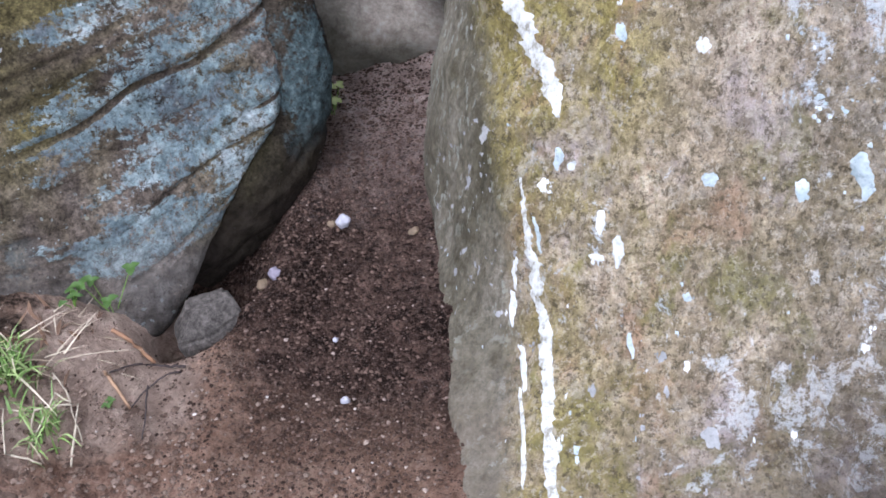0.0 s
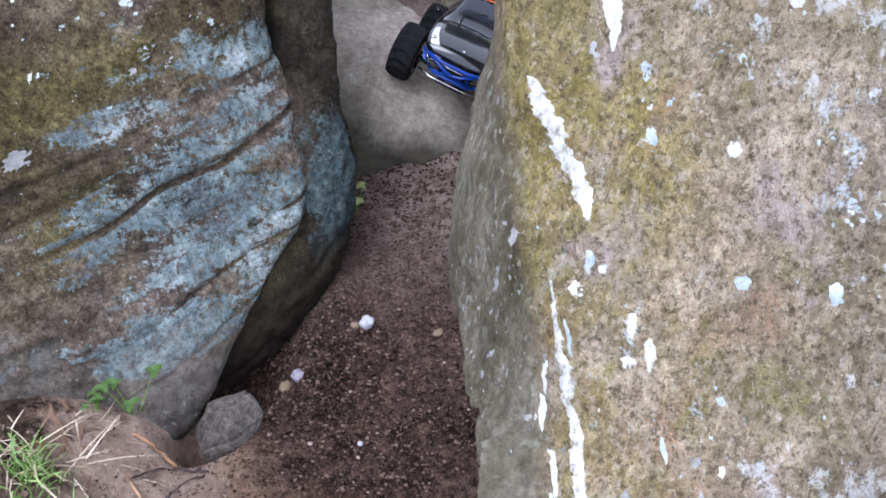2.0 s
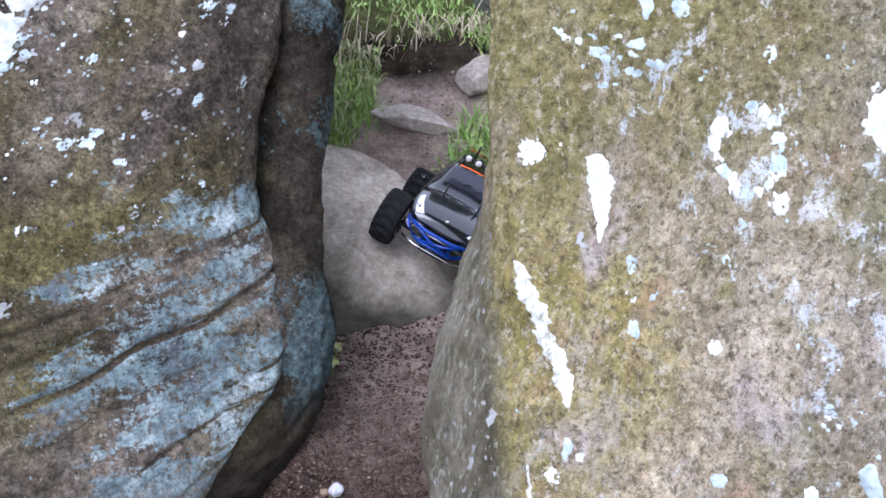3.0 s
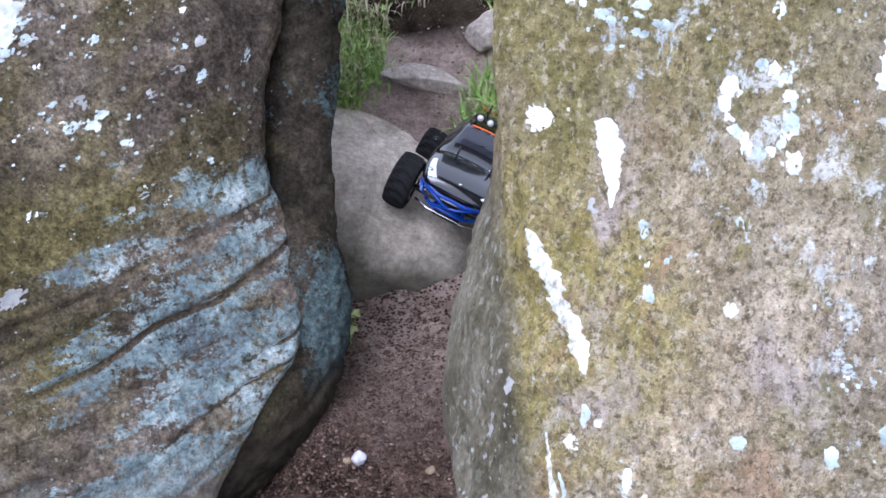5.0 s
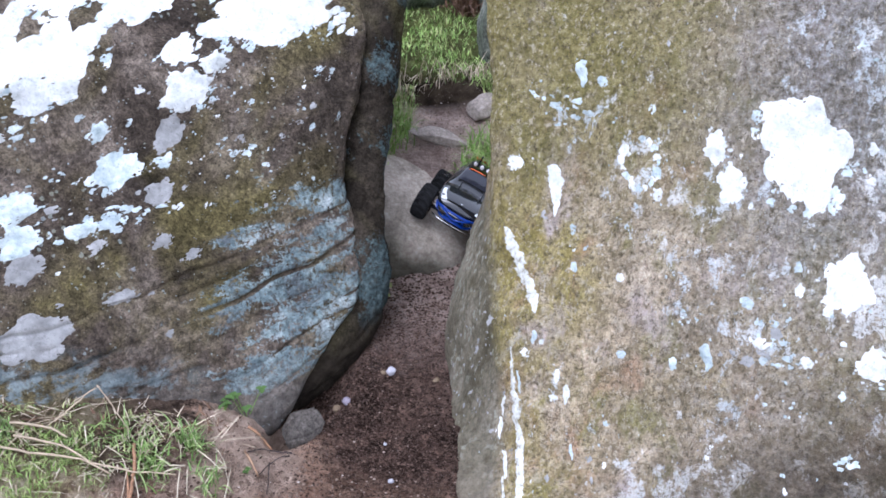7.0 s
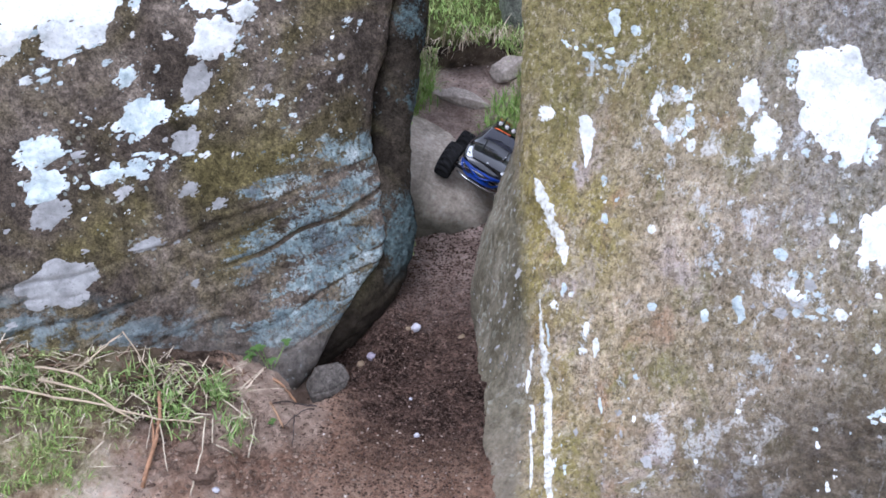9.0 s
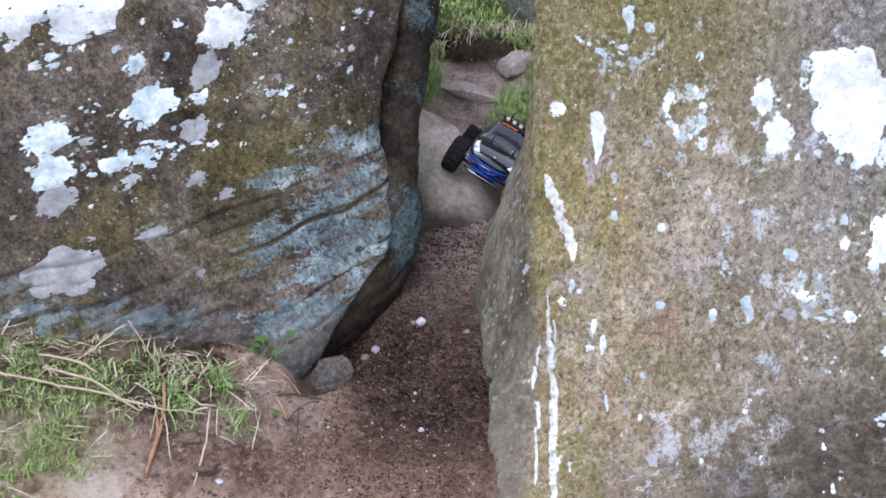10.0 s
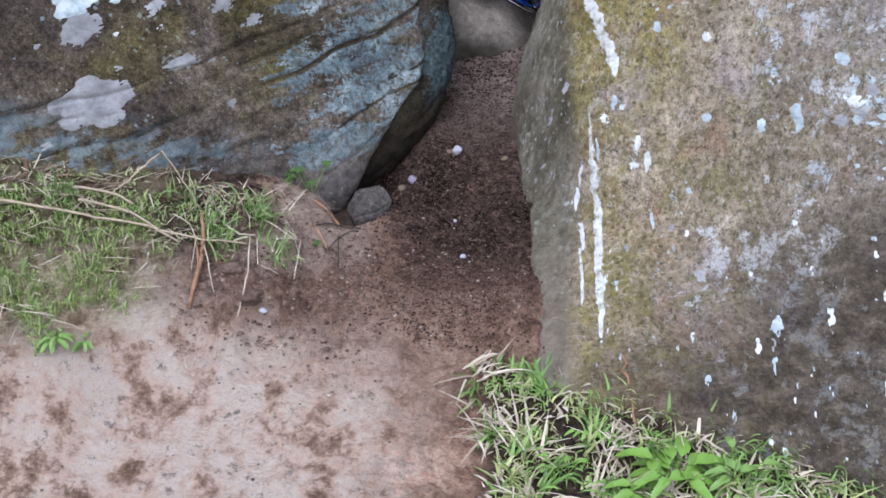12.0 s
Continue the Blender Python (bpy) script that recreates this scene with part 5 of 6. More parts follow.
def lip_spot(r):
    x = r.uniform(-0.5, 0.5)
    return x, 2.12 + 0.03 * math.sin(7 * x) + r.uniform(-0.02, 0.05), 1.0


turf("dry_grass", STRAW, 260, lip_spot, 0.09, 0.0032, "dry grass hanging over the eroded lip of the bank", 12, 3.2)
turf("dead_bracken", BRACKEN, 130, lambda r: (r.gauss(0.06, 0.025), r.uniform(2.7, 2.78), 1.0), 0.13, 0.01, "brown dead bracken before the far boulders", 13, 2.4, "bracken")


def tube(verts, faces, pts, r0, r1, sides=6):
    first = len(verts)
    pts = [Vector(p) for p in pts]
    for i, p in enumerate(pts):
        d = (pts[min(i + 1, len(pts) - 1)] - pts[max(i - 1, 0)]).normalized()
        a = d.orthogonal().normalized()
        b = d.cross(a)
        r = r0 + (r1 - r0) * i / (len(pts) - 1)
        verts += [tuple(p + (a * math.cos(t) + b * math.sin(t)) * r) for t in (2 * math.pi * k / sides for k in range(sides))]
    for i in range(len(pts) - 1):
        for k in range(sides):
            a, b = first + i * sides, first + (i + 1) * sides
            faces.append((a + k, a + (k + 1) % sides, b + (k + 1) % sides, b + k))
    faces.append(tuple(range(first + sides - 1, first - 1, -1)))
    faces.append(tuple(range(len(verts) - sides, len(verts))))


def bent(a, b, sag, wiggle, seed, n=10):
    """Points from a to b with a bow and small kinks."""
    a, b, r = Vector(a), Vector(b), random.Random(seed)
    out = []
    for i in range(n + 1):
        t = i / n
        p = a.lerp(b, t) + Vector((0, 0, sag * 4 * t * (1 - t)))
        if 0 < i < n:
            p += Vector((r.uniform(-1, 1), r.uniform(-1, 1), r.uniform(-1, 1))) * wiggle
        out.append(p)
    return out


def stick(name, material, pts, r0, r1, label, category="twig", group=""):
    verts, faces = [], []
    tube(verts, faces, pts, r0, r1)
    return thing(name, material, verts, faces, label, category, group)


def weed(spot, leaves, size, label, seed, trefoil=True, material=None, height=0.03):
    """A small leafy plant: stems and rounded cupped leaves, each a part."""
    r = random.Random(seed)
    base = new("weed", None)
    base.location = spot
    tagged(base, label, "weed")
    for _ in range(leaves):
        turn, h = r.uniform(0, 6.283), height * r.uniform(0.6, 1.3)
        tip = Vector((math.cos(turn), math.sin(turn), 0)) * h * r.uniform(0.3, 0.9) + Vector((0, 0, h))
        verts, faces = [], []
        tube(verts, faces, bent((0, 0, -0.01), tip, 0.0, 0.001, r.random(), 5), 0.0012, 0.0008, 5)
        raw_part("stem", verts, faces, LEAF, base)
        for k in range(3 if trefoil else 1):
            a = turn + k * 2.094
            verts, faces = [], []
            s = size * r.uniform(0.8, 1.2)
            d, w = Vector((math.cos(a), math.sin(a), 0.25)), Vector((-math.sin(a), math.cos(a), 0))
            rows = 6
            for i in range(rows + 1):
                t = i / rows
                half = s * (0.42 if trefoil else 0.2 * (1 + 0.25 * math.sin(9 * t))) * math.sin(math.pi * min(1.0, t ** 0.8 * 0.93 + 0.04))
                mid = tip + d * s * t - Vector((0, 0, s * (0.25 if trefoil else 0.6) * t * t))
                verts += [tuple(mid - w * half + Vector((0, 0, half * 0.4))), tuple(mid), tuple(mid + w * half + Vector((0, 0, half * 0.4)))]
            for i in range(rows):
                for j in range(2):
                    q = 3 * i + j
                    faces.append((q, q + 1, q + 4, q + 3))
            raw_part("leaf", verts, faces, material or LEAF, base)
    return base



# ---- radio-controlled truck ----
# long profile: along, half width, bottom, waist height, top height, half width of the top
PROFILE = [(-0.215, 0.066, 0.118, 0.128, 0.136, 0.05), (-0.205, 0.084, 0.112, 0.135, 0.147, 0.066), (-0.17, 0.096, 0.11, 0.148, 0.162, 0.076),
           (-0.12, 0.1, 0.112, 0.158, 0.174, 0.08), (-0.085, 0.1, 0.11, 0.162, 0.18, 0.078), (-0.04, 0.1, 0.106, 0.165, 0.213, 0.07),
           (0.0, 0.1, 0.104, 0.166, 0.235, 0.066), (0.06, 0.1, 0.104, 0.168, 0.243, 0.065), (0.12, 0.1, 0.106, 0.168, 0.24, 0.064),
           (0.17, 0.099, 0.112, 0.168, 0.226, 0.062), (0.2, 0.095, 0.118, 0.168, 0.196, 0.066), (0.215, 0.085, 0.124, 0.15, 0.168, 0.07)]
TRUCK_SCALE = 0.86


def truck_skin(u, v, out=0.0):
    """A point of the truck's shell: u along it (0 nose, 1 tail), v round it (-1 and 1 the sills, 0 the middle of the top)."""
    n = len(PROFILE) - 1
    t = min(0.9999, max(0.0, u)) * n
    i = int(t)
    f = t - i
    row = []
    for k in range(6):
        a, b, c, d = (PROFILE[min(n, max(0, i + j))][k] for j in (-1, 0, 1, 2))
        row.append(0.5 * (2 * b + (c - a) * f + (2 * a - 5 * b + 4 * c - d) * f * f + (3 * b - a - 3 * c + d) * f ** 3))
    y, half, low, waist, top, roof = row
    side, a = (1 if v >= 0 else -1), abs(v)
    if a < 0.42:
        q = a / 0.42
        x, z = roof * q, top - 0.006 * q * q
    elif a < 0.68:
        q = (a - 0.42) / 0.26
        s = q * q * (3 - 2 * q)
        x, z = roof + (half - roof) * (0.6 * q + 0.4 * s), top - 0.006 - (top - 0.006 - waist) * q
    else:
        q = (a - 0.68) / 0.32
        x, z = half * (1 + 0.02 * math.sin(math.pi * q) - 0.05 * q * q), waist - (waist - low) * q
    return Vector((side * (x + out * (0.4 if a < 0.42 else 1)), y - (out if u < 0.03 else 0), z + out * (1 if a < 0.42 else 0.5)))


def skin_patch(name, u0, u1, v0, v1, out, material, parent, label="", nu=10, nv=10, pinch=0.0):
    """A panel lying on the shell, with turned-in rims."""
    verts, faces = [], []
    for i in range(nu + 1):
        for j in range(nv + 1):
            fu, fv = i / nu, j / nv
            squeeze = 1 - pinch * fu
            v = (v0 + v1) / 2 + (v1 - v0) * (fv - 0.5) * squeeze
            rim = i in (0, nu) or j in (0, nv)
            verts.append(truck_skin(u0 + (u1 - u0) * fu, v, -0.001 if rim else out))
    w = nv + 1
    for i in range(nu):
        for j in range(nv):
            faces.append((i * w + j, i * w + j + 1, (i + 1) * w + j + 1, (i + 1) * w + j))
    return raw_part(name, verts, faces, material, parent, label)


def pipe(name, pts, r, material, parent, label="", sides=8):
    verts, faces = [], []
    tube(verts, faces, pts, r, r, sides)
    return raw_part(name, verts, faces, material, parent, label)


def box_part(name, size, at, material, parent, label="", turn=(0, 0, 0), bevel=0.002):
    bm = bmesh.new()
    bmesh.ops.create_cube(bm, size=1.0)
    bmesh.ops.scale(bm, vec=size, verts=bm.verts)
    bmesh.ops.bevel(bm, geom=list(bm.edges), offset=bevel, segments=2, affect="EDGES")
    bmesh.ops.transform(bm, matrix=pose(*at, *turn), verts=bm.verts)
    ob = part(name, bm, material, parent, label)
    return ob


def truck_wheel(at, parent, outer):
    """A fat chevron-lugged tyre with a five-spoke rim; outer: +1 or -1, the side the rim's face looks to."""
    wheel = new("wheel", None)
    wheel.parent = parent
    wheel.location = at
    R, W, n = 0.066, 0.062, 64
    profile = [(-0.5, 0.6), (-0.5, 0.78), (-0.44, 0.93), (-0.3, 0.98), (-0.1, 1.0), (0.1, 1.0), (0.3, 0.98), (0.44, 0.93), (0.5, 0.78), (0.5, 0.6)]
    verts, faces = [], []
    for k in range(n):
        a = 2 * math.pi * k / n
        for j, (px, pr) in enumerate(profile):
            r = pr * R
            if 2 <= j <= 7:
                lug = ((k + (j if j < 5 else 9 - j)) % 4) < 2
                r += 0.0035 if lug else -0.0025
            verts.append((px * W, math.cos(a) * r, math.sin(a) * r))
    m = len(profile)
    for k in range(n):
        for j in range(m):
            a, b = k * m + j, k * m + (j + 1) % m
            c, d = ((k + 1) % n) * m + (j + 1) % m, ((k + 1) % n) * m + j
            faces.append((a, b, c, d))
    raw_part("tyre", verts, faces, RUBBER, wheel, "black lugged rubber tyre", False)
    bm = bmesh.new()
    for x0, x1, r0, r1 in ((0.3, 0.5, 0.5, 0.63), (-0.5, -0.3, 0.5, 0.63)):
        ring = []
        for k in range(40):
            a = 2 * math.pi * k / 40
            c, s = math.cos(a), math.sin(a)
            ring.append([bm.verts.new((x * W * outer, c * r * R, s * r * R)) for x, r in ((x0, r0), (x1, r0 + 0.04), (x1, r1), (x0, r1))])
        for k in range(40):
            for j in range(4):
                bm.faces.new((ring[k][j], ring[k][(j + 1) % 4], ring[(k + 1) % 40][(j + 1) % 4], ring[(k + 1) % 40][j]))
    part("rim", bm, CHROME, wheel, "chrome rim ring")
    for k in range(5):
        a = 2 * math.pi * k / 5
        d = Vector((0, math.cos(a), math.sin(a)))
        pipe("spoke", [d * 0.006 + Vector((0.3 * W * outer, 0, 0)), d * 0.02 + Vector((0.38 * W * outer, 0, 0)), d * 0.035 + Vector((0.36 * W * outer, 0, 0))], 0.0042, PLASTIC, wheel, sides=6)
    pipe("hub", [(0.05 * W * outer, 0, 0), (0.42 * W * outer, 0, 0)], 0.009, PLASTIC, wheel, sides=12)
    return wheel


def spring(a, b, r, turns, n=70):
    a, b = Vector(a), Vector(b)
    d = (b - a).normalized()
    s = d.orthogonal().normalized()
    q = d.cross(s)
    return [a.lerp(b, i / n) + (s * math.cos(6.283 * turns * i / n) + q * math.sin(6.283 * turns * i / n)) * r for i in range(n + 1)]


def toy_truck():
    """The truck, its nose towards -y, standing on its own wheels."""
    truck = new("toy_truck", None)
    tagged(truck, "black radio-controlled monster truck with blue bumper, tilted on rocks", "toy truck")
    nu, nv = 66, 44
    verts, faces = [], []
    for i in range(nu + 1):
        for j in range(nv + 1):
            verts.append(truck_skin(i / nu, -1 + 2 * j / nv))
    w = nv + 1

    def arch(i, j):
        p = (Vector(verts[i * w + j]) + Vector(verts[(i + 1) * w + j + 1])) / 2
        return any((p.y - yw) ** 2 + (p.z - 0.085) ** 2 < 0.062 ** 2 for yw in (-0.125, 0.135)) and abs(p.x) > 0.07

    faces += [(i * w + j, i * w + j + 1, (i + 1) * w + j + 1, (i + 1) * w + j) for i in range(nu) for j in range(nv) if not arch(i, j)]
    for i in (0, nu):
        loop = [i * w + j for j in range(w)]
        faces.append(tuple(loop if i else loop[::-1]))
    body = raw_part("body", verts, faces, PAINT, truck, "glossy black bodyshell")
    skin_patch("windscreen", 0.405, 0.535, -0.44, 0.44, 0.0012, GLASS_T, body, "smoked bluish windscreen", 8, 14, 0.06)
    skin_patch("rear_window", 0.83, 0.91, -0.4, 0.4, 0.0012, GLASS_T, body)
    for s in (-1, 1):
        skin_patch("side_window", 0.5, 0.66, s * 0.48, s * 0.64, 0.0014, GLASS_T, body)
        skin_patch("side_window", 0.68, 0.8, s * 0.48, s * 0.63, 0.0014, GLASS_T, body)
        skin_patch("headlight", 0.07, 0.24, s * 0.36, s * 0.63, 0.002, LAMP_T, body, "large clear white headlight", 8, 8, 0.5)
        bm = bmesh.new()
        bmesh.ops.create_uvsphere(bm, u_segments=14, v_segments=8, radius=0.009)
        bmesh.ops.transform(bm, matrix=Matrix.Translation(truck_skin(0.14, s * 0.53)) @ Matrix.Diagonal((1, 1, 0.5, 1)), verts=bm.verts)
        part("lamp_bulb", bm, CHROME, body)
        box_part("wing_mirror", (0.02, 0.012, 0.012), (s * 0.112, -0.062, 0.176), PAINT, body, bevel=0.004)
        box_part("sill", (0.006, 0.15, 0.01), (s * 0.097, 0.005, 0.104), PLASTIC, body)
        # body posts and their clips
        for u in (0.3, 0.72):
            p = truck_skin(u, s * 0.24)
            pipe("body_post", [p, p + Vector((0, 0, 0.03))], 0.0028, PLASTIC, body, sides=8)
            pipe("body_clip", [p + Vector((-0.007, 0, 0.008)), p + Vector((0.007, 0, 0.008))], 0.0012, CHROME, body, sides=6)
    skin_patch("orange_band", 0.54, 0.553, -0.36, 0.1, 0.0016, ORANGE_T, body, "thin orange-red band above the windscreen", 3, 10)
    for v in (-0.2, 0.02):
        a, b = truck_skin(0.415, v, 0.003), truck_skin(0.44, v + 0.2, 0.003)
        pipe("wiper", [a, (a + b) / 2 + Vector((0, 0, 0.002)), b], 0.0012, PLASTIC, body, sides=5)
    for x in (-0.008, 0.008):
        pipe("badge", [truck_skin(0.09, x, 0.001), truck_skin(0.105, x, 0.002)], 0.0028, CHROME, body, sides=6)
    # roof lamps on a bar, spoiler
    top = truck_skin(0.575, 0.0).z
    y0 = truck_skin(0.575, 0.0).y
    bar = box_part("light_bar", (0.118, 0.011, 0.009), (0, y0, top + 0.012), PLASTIC, truck, "black roof light bar")
    for k in range(4):
        x = -0.042 + 0.028 * k
        pipe("spot_lamp", [(x, y0 - 0.012, top + 0.016), (x, y0 + 0.004, top + 0.016)], 0.0095, PLASTIC, bar, sides=16)
        pipe("lens", [(x, y0 - 0.0135, top + 0.016), (x, y0 - 0.0115, top + 0.016)], 0.008, WHITE_T, bar, "round white lens", sides=16)
    for x in (-0.05, 0.05):
        pipe("bar_foot", [(x, y0, top - 0.004), (x, y0, top + 0.012)], 0.003, PLASTIC, bar, sides=6)
    ys, zs = truck_skin(0.84, 0).y, truck_skin(0.84, 0).z
    spoiler = box_part("spoiler", (0.128, 0.026, 0.007), (0, ys + 0.012, zs + 0.012), ORANGE_T, truck, "bright orange rear spoiler", (-8, 0, 0), 0.003)
    for x in (-0.045, 0.045):
        box_part("spoiler_foot", (0.006, 0.014, 0.022), (x, ys + 0.008, zs + 0.002), PLASTIC, spoiler)
    # running gear
    chassis = box_part("chassis", (0.1, 0.3, 0.03), (0, 0.0, 0.088), PLASTIC, truck, "black plastic chassis tub", bevel=0.006)
    box_part("gearbox", (0.05, 0.06, 0.036), (0, -0.135, 0.082), PLASTIC, chassis, bevel=0.005)
    box_part("gearbox", (0.05, 0.06, 0.036), (0, 0.14, 0.082), PLASTIC, chassis, bevel=0.005)
    box_part("skid_plate", (0.07, 0.05, 0.004), (0, -0.18, 0.064), PLASTIC, chassis, turn=(25, 0, 0))
    for yw in (-0.125, 0.135):
        box_part("shock_tower", (0.12, 0.006, 0.045), (0, yw - 0.012, 0.118), PLASTIC, chassis, bevel=0.003)
        for s in (-1, 1):
            for dy in (-0.018, 0.018):
                pipe("suspension_arm", [(s * 0.024, yw + dy * 1.4, 0.068), (s * 0.1, yw + dy * 0.4, 0.064)], 0.0045, PLASTIC, chassis, sides=6)
            pipe("link_rod", [(s * 0.022, yw - 0.02, 0.094), (s * 0.1, yw - 0.014, 0.082)], 0.003, PLASTIC, chassis, sides=6)
            pipe("link_end", [(s * 0.086, yw - 0.015, 0.084), (s * 0.102, yw - 0.014, 0.082)], 0.0042, CHROME, chassis, sides=8)
            pipe("axle", [(s * 0.03, yw, 0.07), (s * 0.125, yw, 0.066)], 0.0045, CHROME, chassis, sides=8)
            for dy in (-0.02, 0.02):
                a, b = (s * 0.085, yw + dy, 0.072), (s * 0.056, yw + dy, 0.136)
                shock = pipe("shock_absorber", [a, b], 0.0042, PLASTIC, chassis, sides=10)
                pipe("spring", spring((s * 0.081, yw + dy, 0.082), (s * 0.062, yw + dy, 0.124), 0.0075, 6), 0.0011, CHROME, shock, "bright coil spring", 5)
    for yw in (-0.125, 0.135):
        for s in (-1, 1):
            truck_wheel((s * 0.134, yw, 0.066), truck, s)
    # tubular bumper with crossed bars
    bumper = pipe("bumper", [(-0.088, -0.2, 0.118), (-0.07, -0.226, 0.118), (-0.035, -0.234, 0.114), (0.035, -0.234, 0.114), (0.07, -0.226, 0.118), (0.088, -0.2, 0.118)], 0.0048, BLUE_T, truck, "blue tubular front bumper")
    pipe("bumper_tube", [(-0.062, -0.205, 0.082), (-0.04, -0.226, 0.08), (0.04, -0.226, 0.08), (0.062, -0.205, 0.082)], 0.0045, BLUE_T, bumper)
    for s in (-1, 1):
        pipe("bumper_tube", [(s * 0.088, -0.2, 0.118), (s * 0.078, -0.214, 0.1), (s * 0.055, -0.212, 0.082)], 0.0045, BLUE_T, bumper)
        pipe("bumper_brace", [(s * 0.066, -0.228, 0.117), (s * 0.02, -0.235, 0.098), (-s * 0.045, -0.226, 0.081)], 0.0036, BLUE_T, bumper)
        pipe("bumper_stay", [(s * 0.04, -0.226, 0.08), (s * 0.03, -0.15, 0.08)], 0.004, BLUE_T, bumper)
    pipe("bumper_tube", [(-0.07, -0.222, 0.104), (0.07, -0.222, 0.104)], 0.003, CHROME, bumper, "thin silver cross tube")
    pipe("skid_bar", [(-0.085, -0.19, 0.064), (-0.05, -0.204, 0.06), (0.05, -0.204, 0.06), (0.085, -0.19, 0.064)], 0.003, CHROME, chassis, "silver tie rod")
    return truck


truck = toy_truck()
truck.matrix_world = pose(0.115, 1.62, 0.175, -16, 22, -14) @ Matrix.Scale(TRUCK_SCALE, 4)

# ---- pebbles, twigs and weeds ----
def pebble(material, x, y, size, label, seed, squash=0.7):
    return lump("pebble", material, on_ground(x, y, size * squash * 0.55), (size, size * 0.85, size * squash), (seed * 37 % 50 - 25, seed * 53 % 40 - 20, seed * 71), label, "pebble", seed, 0.3, 14, "loose pebbles on the path")


pebble(PEBBLE_W, -0.02, 1.042, 0.0145, "white quartz pebble lying on dark earth", 3.0, 0.85)
pebble(PEBBLE_V, -0.137, 0.938, 0.014, "mauve grey pebble lying on dark earth", 7.0)
pebble(PEBBLE_T, 0.118, 1.023, 0.011, "small tan pebble near the tan boulder", 11.0, 0.5)
pebble(PEBBLE_W, 0.025, 0.703, 0.008, "small pale pebble lying on the path", 13.0)
pebble(PEBBLE_T, -0.165, 0.945, 0.015, "brown pebble half sunk in the earth", 17.0, 0.5)
pebble(PEBBLE_W, -0.006, 0.811, 0.006, "tiny pale pebble on the path", 19.0, 0.6)
pebble(PEBBLE_T, -0.04, 1.035, 0.008, "tiny brown pebble beside the white one", 23.0, 0.6)
pebble(PEBBLE_W, -0.461, 0.414, 0.011, "pale pebble below the eroded bank", 29.0, 0.6)
lump("earth_clod", EARTH_LUMP, on_ground(-0.5, 0.43, 0.006), (0.03, 0.022, 0.018), (0, 10, 40), "crumbling brown clod of earth below the bank", "clod", 31.0, 0.5, 24)
lump("earth_clod", EARTH_LUMP, on_ground(-0.545, 0.462, 0.005), (0.022, 0.016, 0.014), (0, 0, 10), "crumbling brown clod of earth below the bank", "clod", 37.0, 0.5, 24)



def kinked(name, material, knots, r0, r1, label, category, group=""):
    """A broken stalk: straight pieces from knot to knot, each knot (x, y, height over the ground)."""
    pts = []
    for i, (a, b) in enumerate(zip(knots, knots[1:])):
        piece = bent(on_ground(*a), on_ground(*b), 0.002, 0.0012, i + a[0], 5)
        pts += piece if b == knots[-1] else piece[:-1]
    return stick(name, material, pts, r0, r1, label, category, group)


BANK_STALKS = "dry stalks on the bank"
kinked("twig", WOOD, ((-0.382, 0.742, 0.012), (-0.35, 0.735, 0.014), (-0.314, 0.727, 0.008)), 0.0042, 0.0034, "short reddish-brown twig lying on the earth shelf", "twig")
kinked("twig", WOOD_TAN, ((-0.373, 0.66, 0.008), (-0.352, 0.643, 0.008), (-0.331, 0.628, 0.004)), 0.0036, 0.0026, "small tan twig on the earth shelf", "twig")
kinked("root", ROOT, ((-0.366, 0.662, 0.004), (-0.34, 0.693, 0.008), (-0.318, 0.716, 0.008), (-0.285, 0.717, 0.01), (-0.256, 0.72, 0.004)), 0.0018, 0.0022, "thin dark root lying across the earth shelf", "root", "dark roots on the shelf")
kinked("root", ROOT, ((-0.262, 0.71, 0.004), (-0.284, 0.695, 0.012), (-0.308, 0.662, 0.012), (-0.331, 0.628, 0.004)), 0.002, 0.0014, "thin dark root hanging from the earth shelf", "root", "dark roots on the shelf")
kinked("root", ROOT, ((-0.308, 0.668, 0.01), (-0.302, 0.625, 0.012), (-0.295, 0.57, 0.003)), 0.002, 0.0012, "thin dark root hanging from the earth shelf", "root", "dark roots on the shelf")
kinked("stick", WOOD, ((-0.634, 0.545, 0.03), (-0.618, 0.49, 0.035), (-0.617, 0.452, 0.028), (-0.638, 0.37, 0.004)), 0.0045, 0.0062, "stout orange-brown stick leaning on the bank", "stick")
kinked("stick", WOOD, ((-0.64, 0.49, 0.012), (-0.628, 0.46, 0.026), (-0.622, 0.43, 0.024)), 0.003, 0.0035, "short orange-brown stub beside the leaning stick", "stick")
kinked("stalk", WOOD_PALE, ((-1.12, 0.35, 0.03), (-0.98, 0.395, 0.03), (-0.86, 0.423, 0.03), (-0.745, 0.462, 0.03), (-0.675, 0.468, 0.02)), 0.0036, 0.0026, "long bleached stalk lying over the grass", "stalk", BANK_STALKS)
kinked("stalk", WOOD_PALE, ((-0.9, 0.44, 0.025), (-0.79, 0.468, 0.03), (-0.72, 0.467, 0.03), (-0.62, 0.478, 0.035), (-0.515, 0.5, 0.035)), 0.0032, 0.0018, "long bleached stalk lying over the grass", "stalk", BANK_STALKS)
kinked("stalk", WOOD_PALE, ((-0.92, 0.47, 0.02), (-0.83, 0.502, 0.025), (-0.79, 0.5, 0.015)), 0.0036, 0.0028, "short bleached stalk lying in the grass", "stalk", BANK_STALKS)
kinked("straw", STRAW_PALE, ((-0.58, 0.545, 0.015), (-0.536, 0.52, 0.028), (-0.494, 0.54, 0.026), (-0.486, 0.488, 0.022), (-0.437, 0.496, 0.006)), 0.0021, 0.0016, "bleached kinked straw hanging over the bank's edge", "straw", BANK_STALKS)
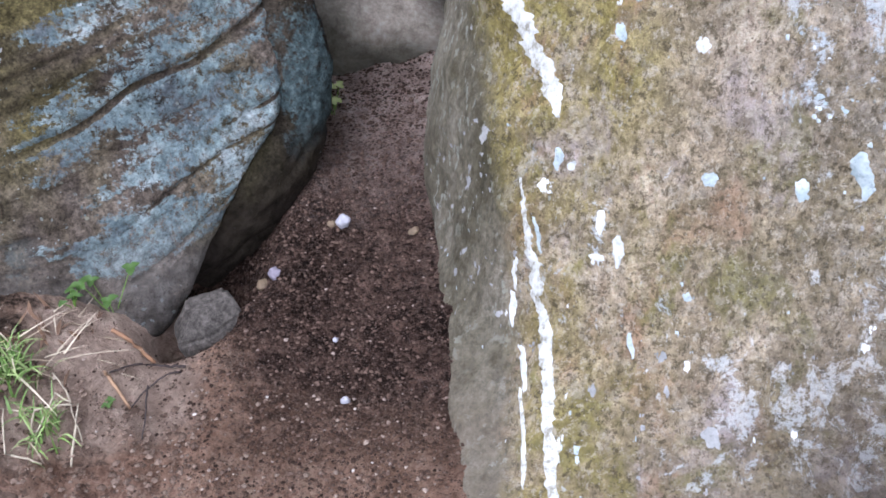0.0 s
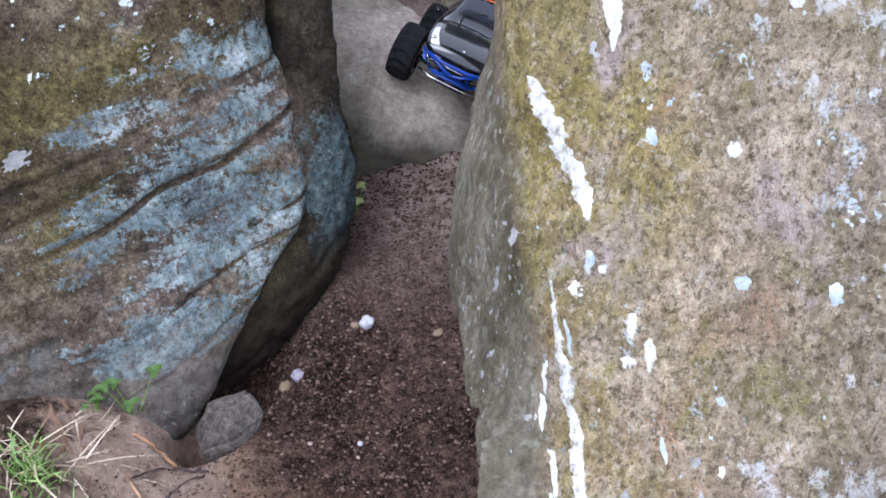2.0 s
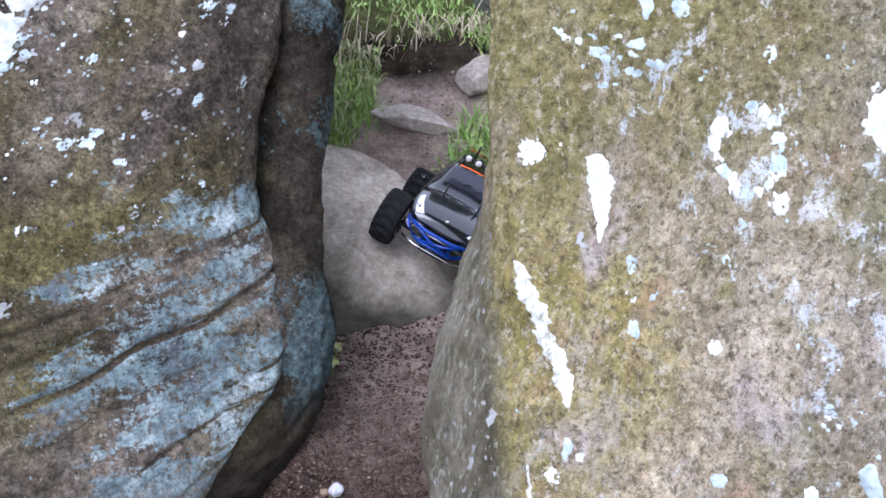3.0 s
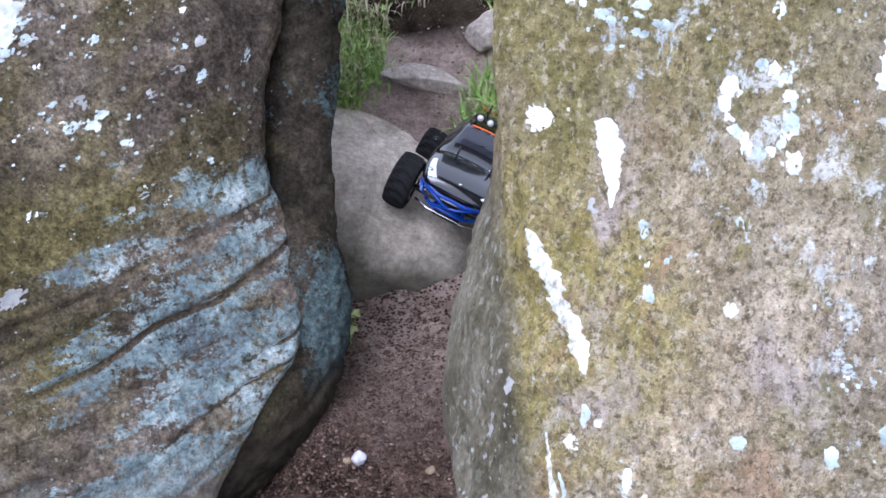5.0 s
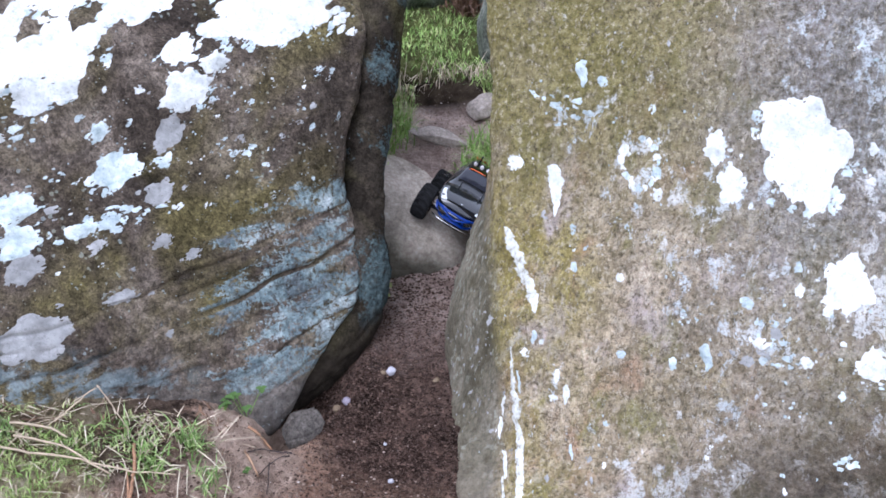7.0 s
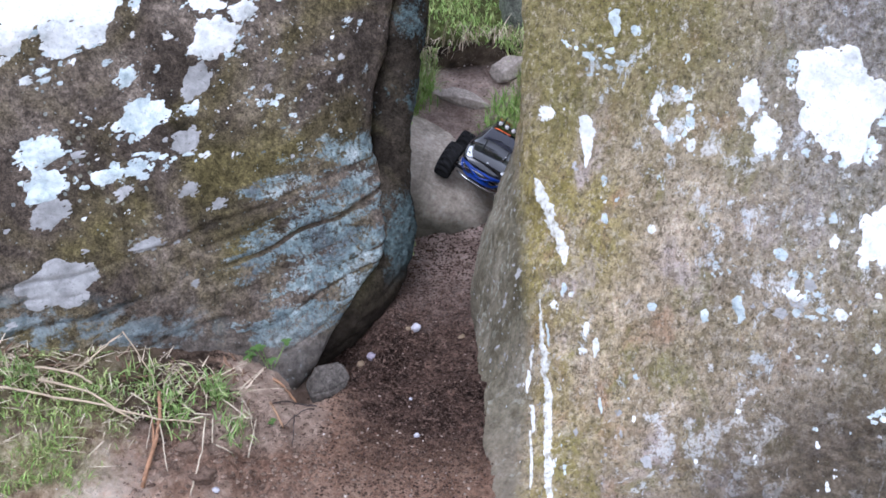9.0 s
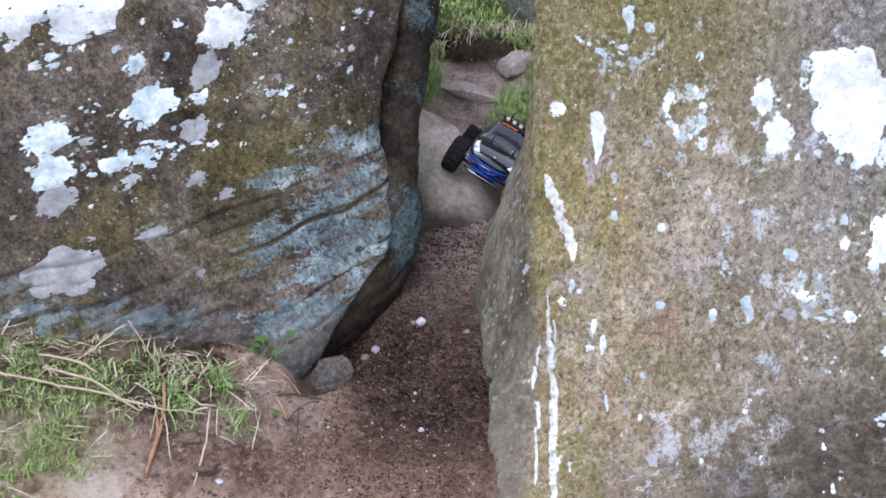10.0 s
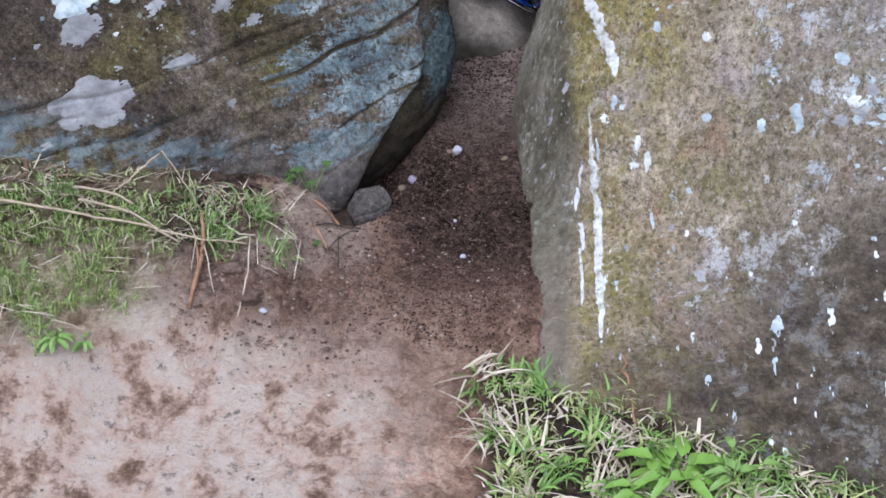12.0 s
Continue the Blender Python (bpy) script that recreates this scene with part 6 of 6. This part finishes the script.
kinked("straw", STRAW_PALE, ((-0.545, 0.5, 0.03), (-0.51, 0.525, 0.03), (-0.503, 0.455, 0.03), (-0.512, 0.415, 0.018), (-0.521, 0.389, 0.003)), 0.002, 0.0022, "bleached kinked straw hanging over the bank's edge", "straw", BANK_STALKS)
kinked("straw", STRAW_PALE, ((-0.462, 0.535, 0.006), (-0.448, 0.55, 0.035), (-0.392, 0.583, 0.032), (-0.4, 0.512, 0.004)), 0.0017, 0.0023, "bleached kinked straw hanging over the bank's edge", "straw", BANK_STALKS)
kinked("straw", STRAW_PALE, ((-0.455, 0.522, 0.006), (-0.425, 0.585, 0.036), (-0.4, 0.578, 0.034)), 0.0019, 0.0015, "bleached kinked straw bent over the bank's edge", "straw", BANK_STALKS)
kinked("straw", STRAW_PALE, ((-0.617, 0.48, 0.03), (-0.598, 0.44, 0.026), (-0.581, 0.405, 0.005)), 0.002, 0.0016, "bleached straw hanging down the eroded bank", "straw", BANK_STALKS)
kinked("straw", STRAW_PALE, ((-0.44, 0.62, 0.01), (-0.415, 0.6, 0.02), (-0.386, 0.545, 0.004)), 0.0014, 0.0012, "thin dry straw lying down the bank", "straw", BANK_STALKS)
kinked("straw", STRAW_PALE, ((-0.7, 0.52, 0.02), (-0.655, 0.505, 0.028), (-0.633, 0.475, 0.03), (-0.64, 0.43, 0.01)), 0.0014, 0.0012, "thin dry straw bent over the bank's edge", "straw", BANK_STALKS)
stick("stalk", WOOD_PALE, bent(on_ground(-0.83, 0.53, 0.01), on_ground(-0.735, 0.6, 0.1), 0.0, 0.002, 13), 0.002, 0.0016, "thin dry stem arching up against the boulder", "stalk", BANK_STALKS)
stick("stalk", WOOD_PALE, bent(on_ground(-0.735, 0.6, 0.1), on_ground(-0.645, 0.58, 0.0), 0.004, 0.002, 14), 0.0016, 0.0014, "thin dry stem arching up against the boulder", "stalk", BANK_STALKS)
stick("root", WOOD, bent((0.44, 0.375, -0.15), on_ground(0.475, 0.22, 0.01), -0.012, 0.006, 15), 0.004, 0.003, "dark woody root climbing the foot of the boulder", "root")

weed((-0.4, 0.8, ground_height(-0.4, 0.8)), 4, 0.019, "green three-leaved clover sprig at the boulder foot", 1, True, CLOVER, 0.06)
weed((-0.455, 0.775, ground_height(-0.455, 0.775)), 6, 0.011, "low dark green weed at the boulder foot", 2, True, CLOVER, 0.022)
weed((-0.36, 0.615, ground_height(-0.36, 0.615)), 4, 0.008, "tiny green seedling on the earth slope", 3, True, CLOVER, 0.012)
weed((-0.075, 1.325, ground_height(-0.075, 1.325)), 6, 0.016, "small yellow-green weed beside the path boulder", 4, True, GRASS_PALE, 0.035)
weed((-0.91, 0.2, ground_height(-0.91, 0.2)), 15, 0.036, "flat green rosette weed on dry earth", 5, False, GRASS, 0.014)
weed((-0.85, 0.225, ground_height(-0.85, 0.225)), 11, 0.03, "flat green rosette weed on dry earth", 6, False, GRASS, 0.014)
weed((0.56, 0.07, ground_height(0.56, 0.07)), 16, 0.08, "broad-leaved bright green dock in the tussock", 7, False, LEAF, 0.06)
weed((0.5, 0.02, ground_height(0.5, 0.02)), 11, 0.07, "broad-leaved bright green dock in the tussock", 8, False, LEAF, 0.055)
weed((0.29, 0.05, ground_height(0.29, 0.05)), 5, 0.026, "small yellow-green leafy weed in the tussock", 9, False, LEAF, 0.07)
weed((0.36, 0.16, ground_height(0.36, 0.16)), 5, 0.024, "small yellow-green leafy weed in the tussock", 10, False, LEAF, 0.07)
weed((0.7, 0.08, ground_height(0.7, 0.08)), 9, 0.05, "broad-leaved green weed by the boulder foot", 11, False, GRASS, 0.05)


# ---- loose grit on the earth ----
def gravel(count, place, lo, hi, label, seed, material=None):
    r = random.Random(seed)
    verts, faces = [], []
    shape = [(0, 0, 1), (1, 0, 0), (0.2, 1, 0), (-0.9, 0.4, 0.1), (-0.5, -0.9, 0), (0.4, -0.8, 0.2), (0, 0, -0.6)]
    tris = [(0, 1, 2), (0, 2, 3), (0, 3, 4), (0, 4, 5), (0, 5, 1), (6, 2, 1), (6, 3, 2), (6, 4, 3), (6, 5, 4), (6, 1, 5)]
    for _ in range(count):
        x, y = place(r)
        s = lo + (hi - lo) * r.random() ** 4
        a, k = r.uniform(0, 6.283), len(verts)
        ca, sa = math.cos(a), math.sin(a)
        z = ground_height(x, y)
        f = [r.uniform(0.65, 1.2) for _ in shape]
        verts += [(x + s * q * (px * ca - py * sa), y + s * q * (px * sa + py * ca), z + s * 0.7 * q * pz + s * 0.25) for (px, py, pz), q in zip(shape, f)]
        faces += [tuple(k + i for i in t) for t in tris]
    return thing("gravel", material or GRAVEL, verts, faces, label, "gravel", kind="stuff", shade=False)


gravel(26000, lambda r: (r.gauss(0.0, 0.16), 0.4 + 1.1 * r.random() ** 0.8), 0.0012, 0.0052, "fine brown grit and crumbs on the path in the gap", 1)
gravel(1300, lambda r: (r.uniform(-0.7, 0.2), 0.2 + 0.5 * r.random() ** 0.7), 0.001, 0.0065, "earth crumbs and grit below the bank", 2, GRAVEL_DRY)
gravel(450, lambda r: (r.uniform(-1.2, 0.5), r.uniform(-0.6, 0.35)), 0.001, 0.006, "pale grit on the dry earth before the boulders", 3, GRAVEL_DRY)
gravel(700, lambda r: (r.gauss(0.08, 0.1), r.uniform(1.5, 2.1)), 0.0015, 0.006, "brown crumbs on the upper path", 4, GRAVEL_DRY)
gravel(1500, lambda r: (r.uniform(-0.68, -0.2), r.uniform(0.34, 0.64)), 0.0015, 0.01, "brown clods fallen from the eroded bank", 5, EARTH_LUMP)
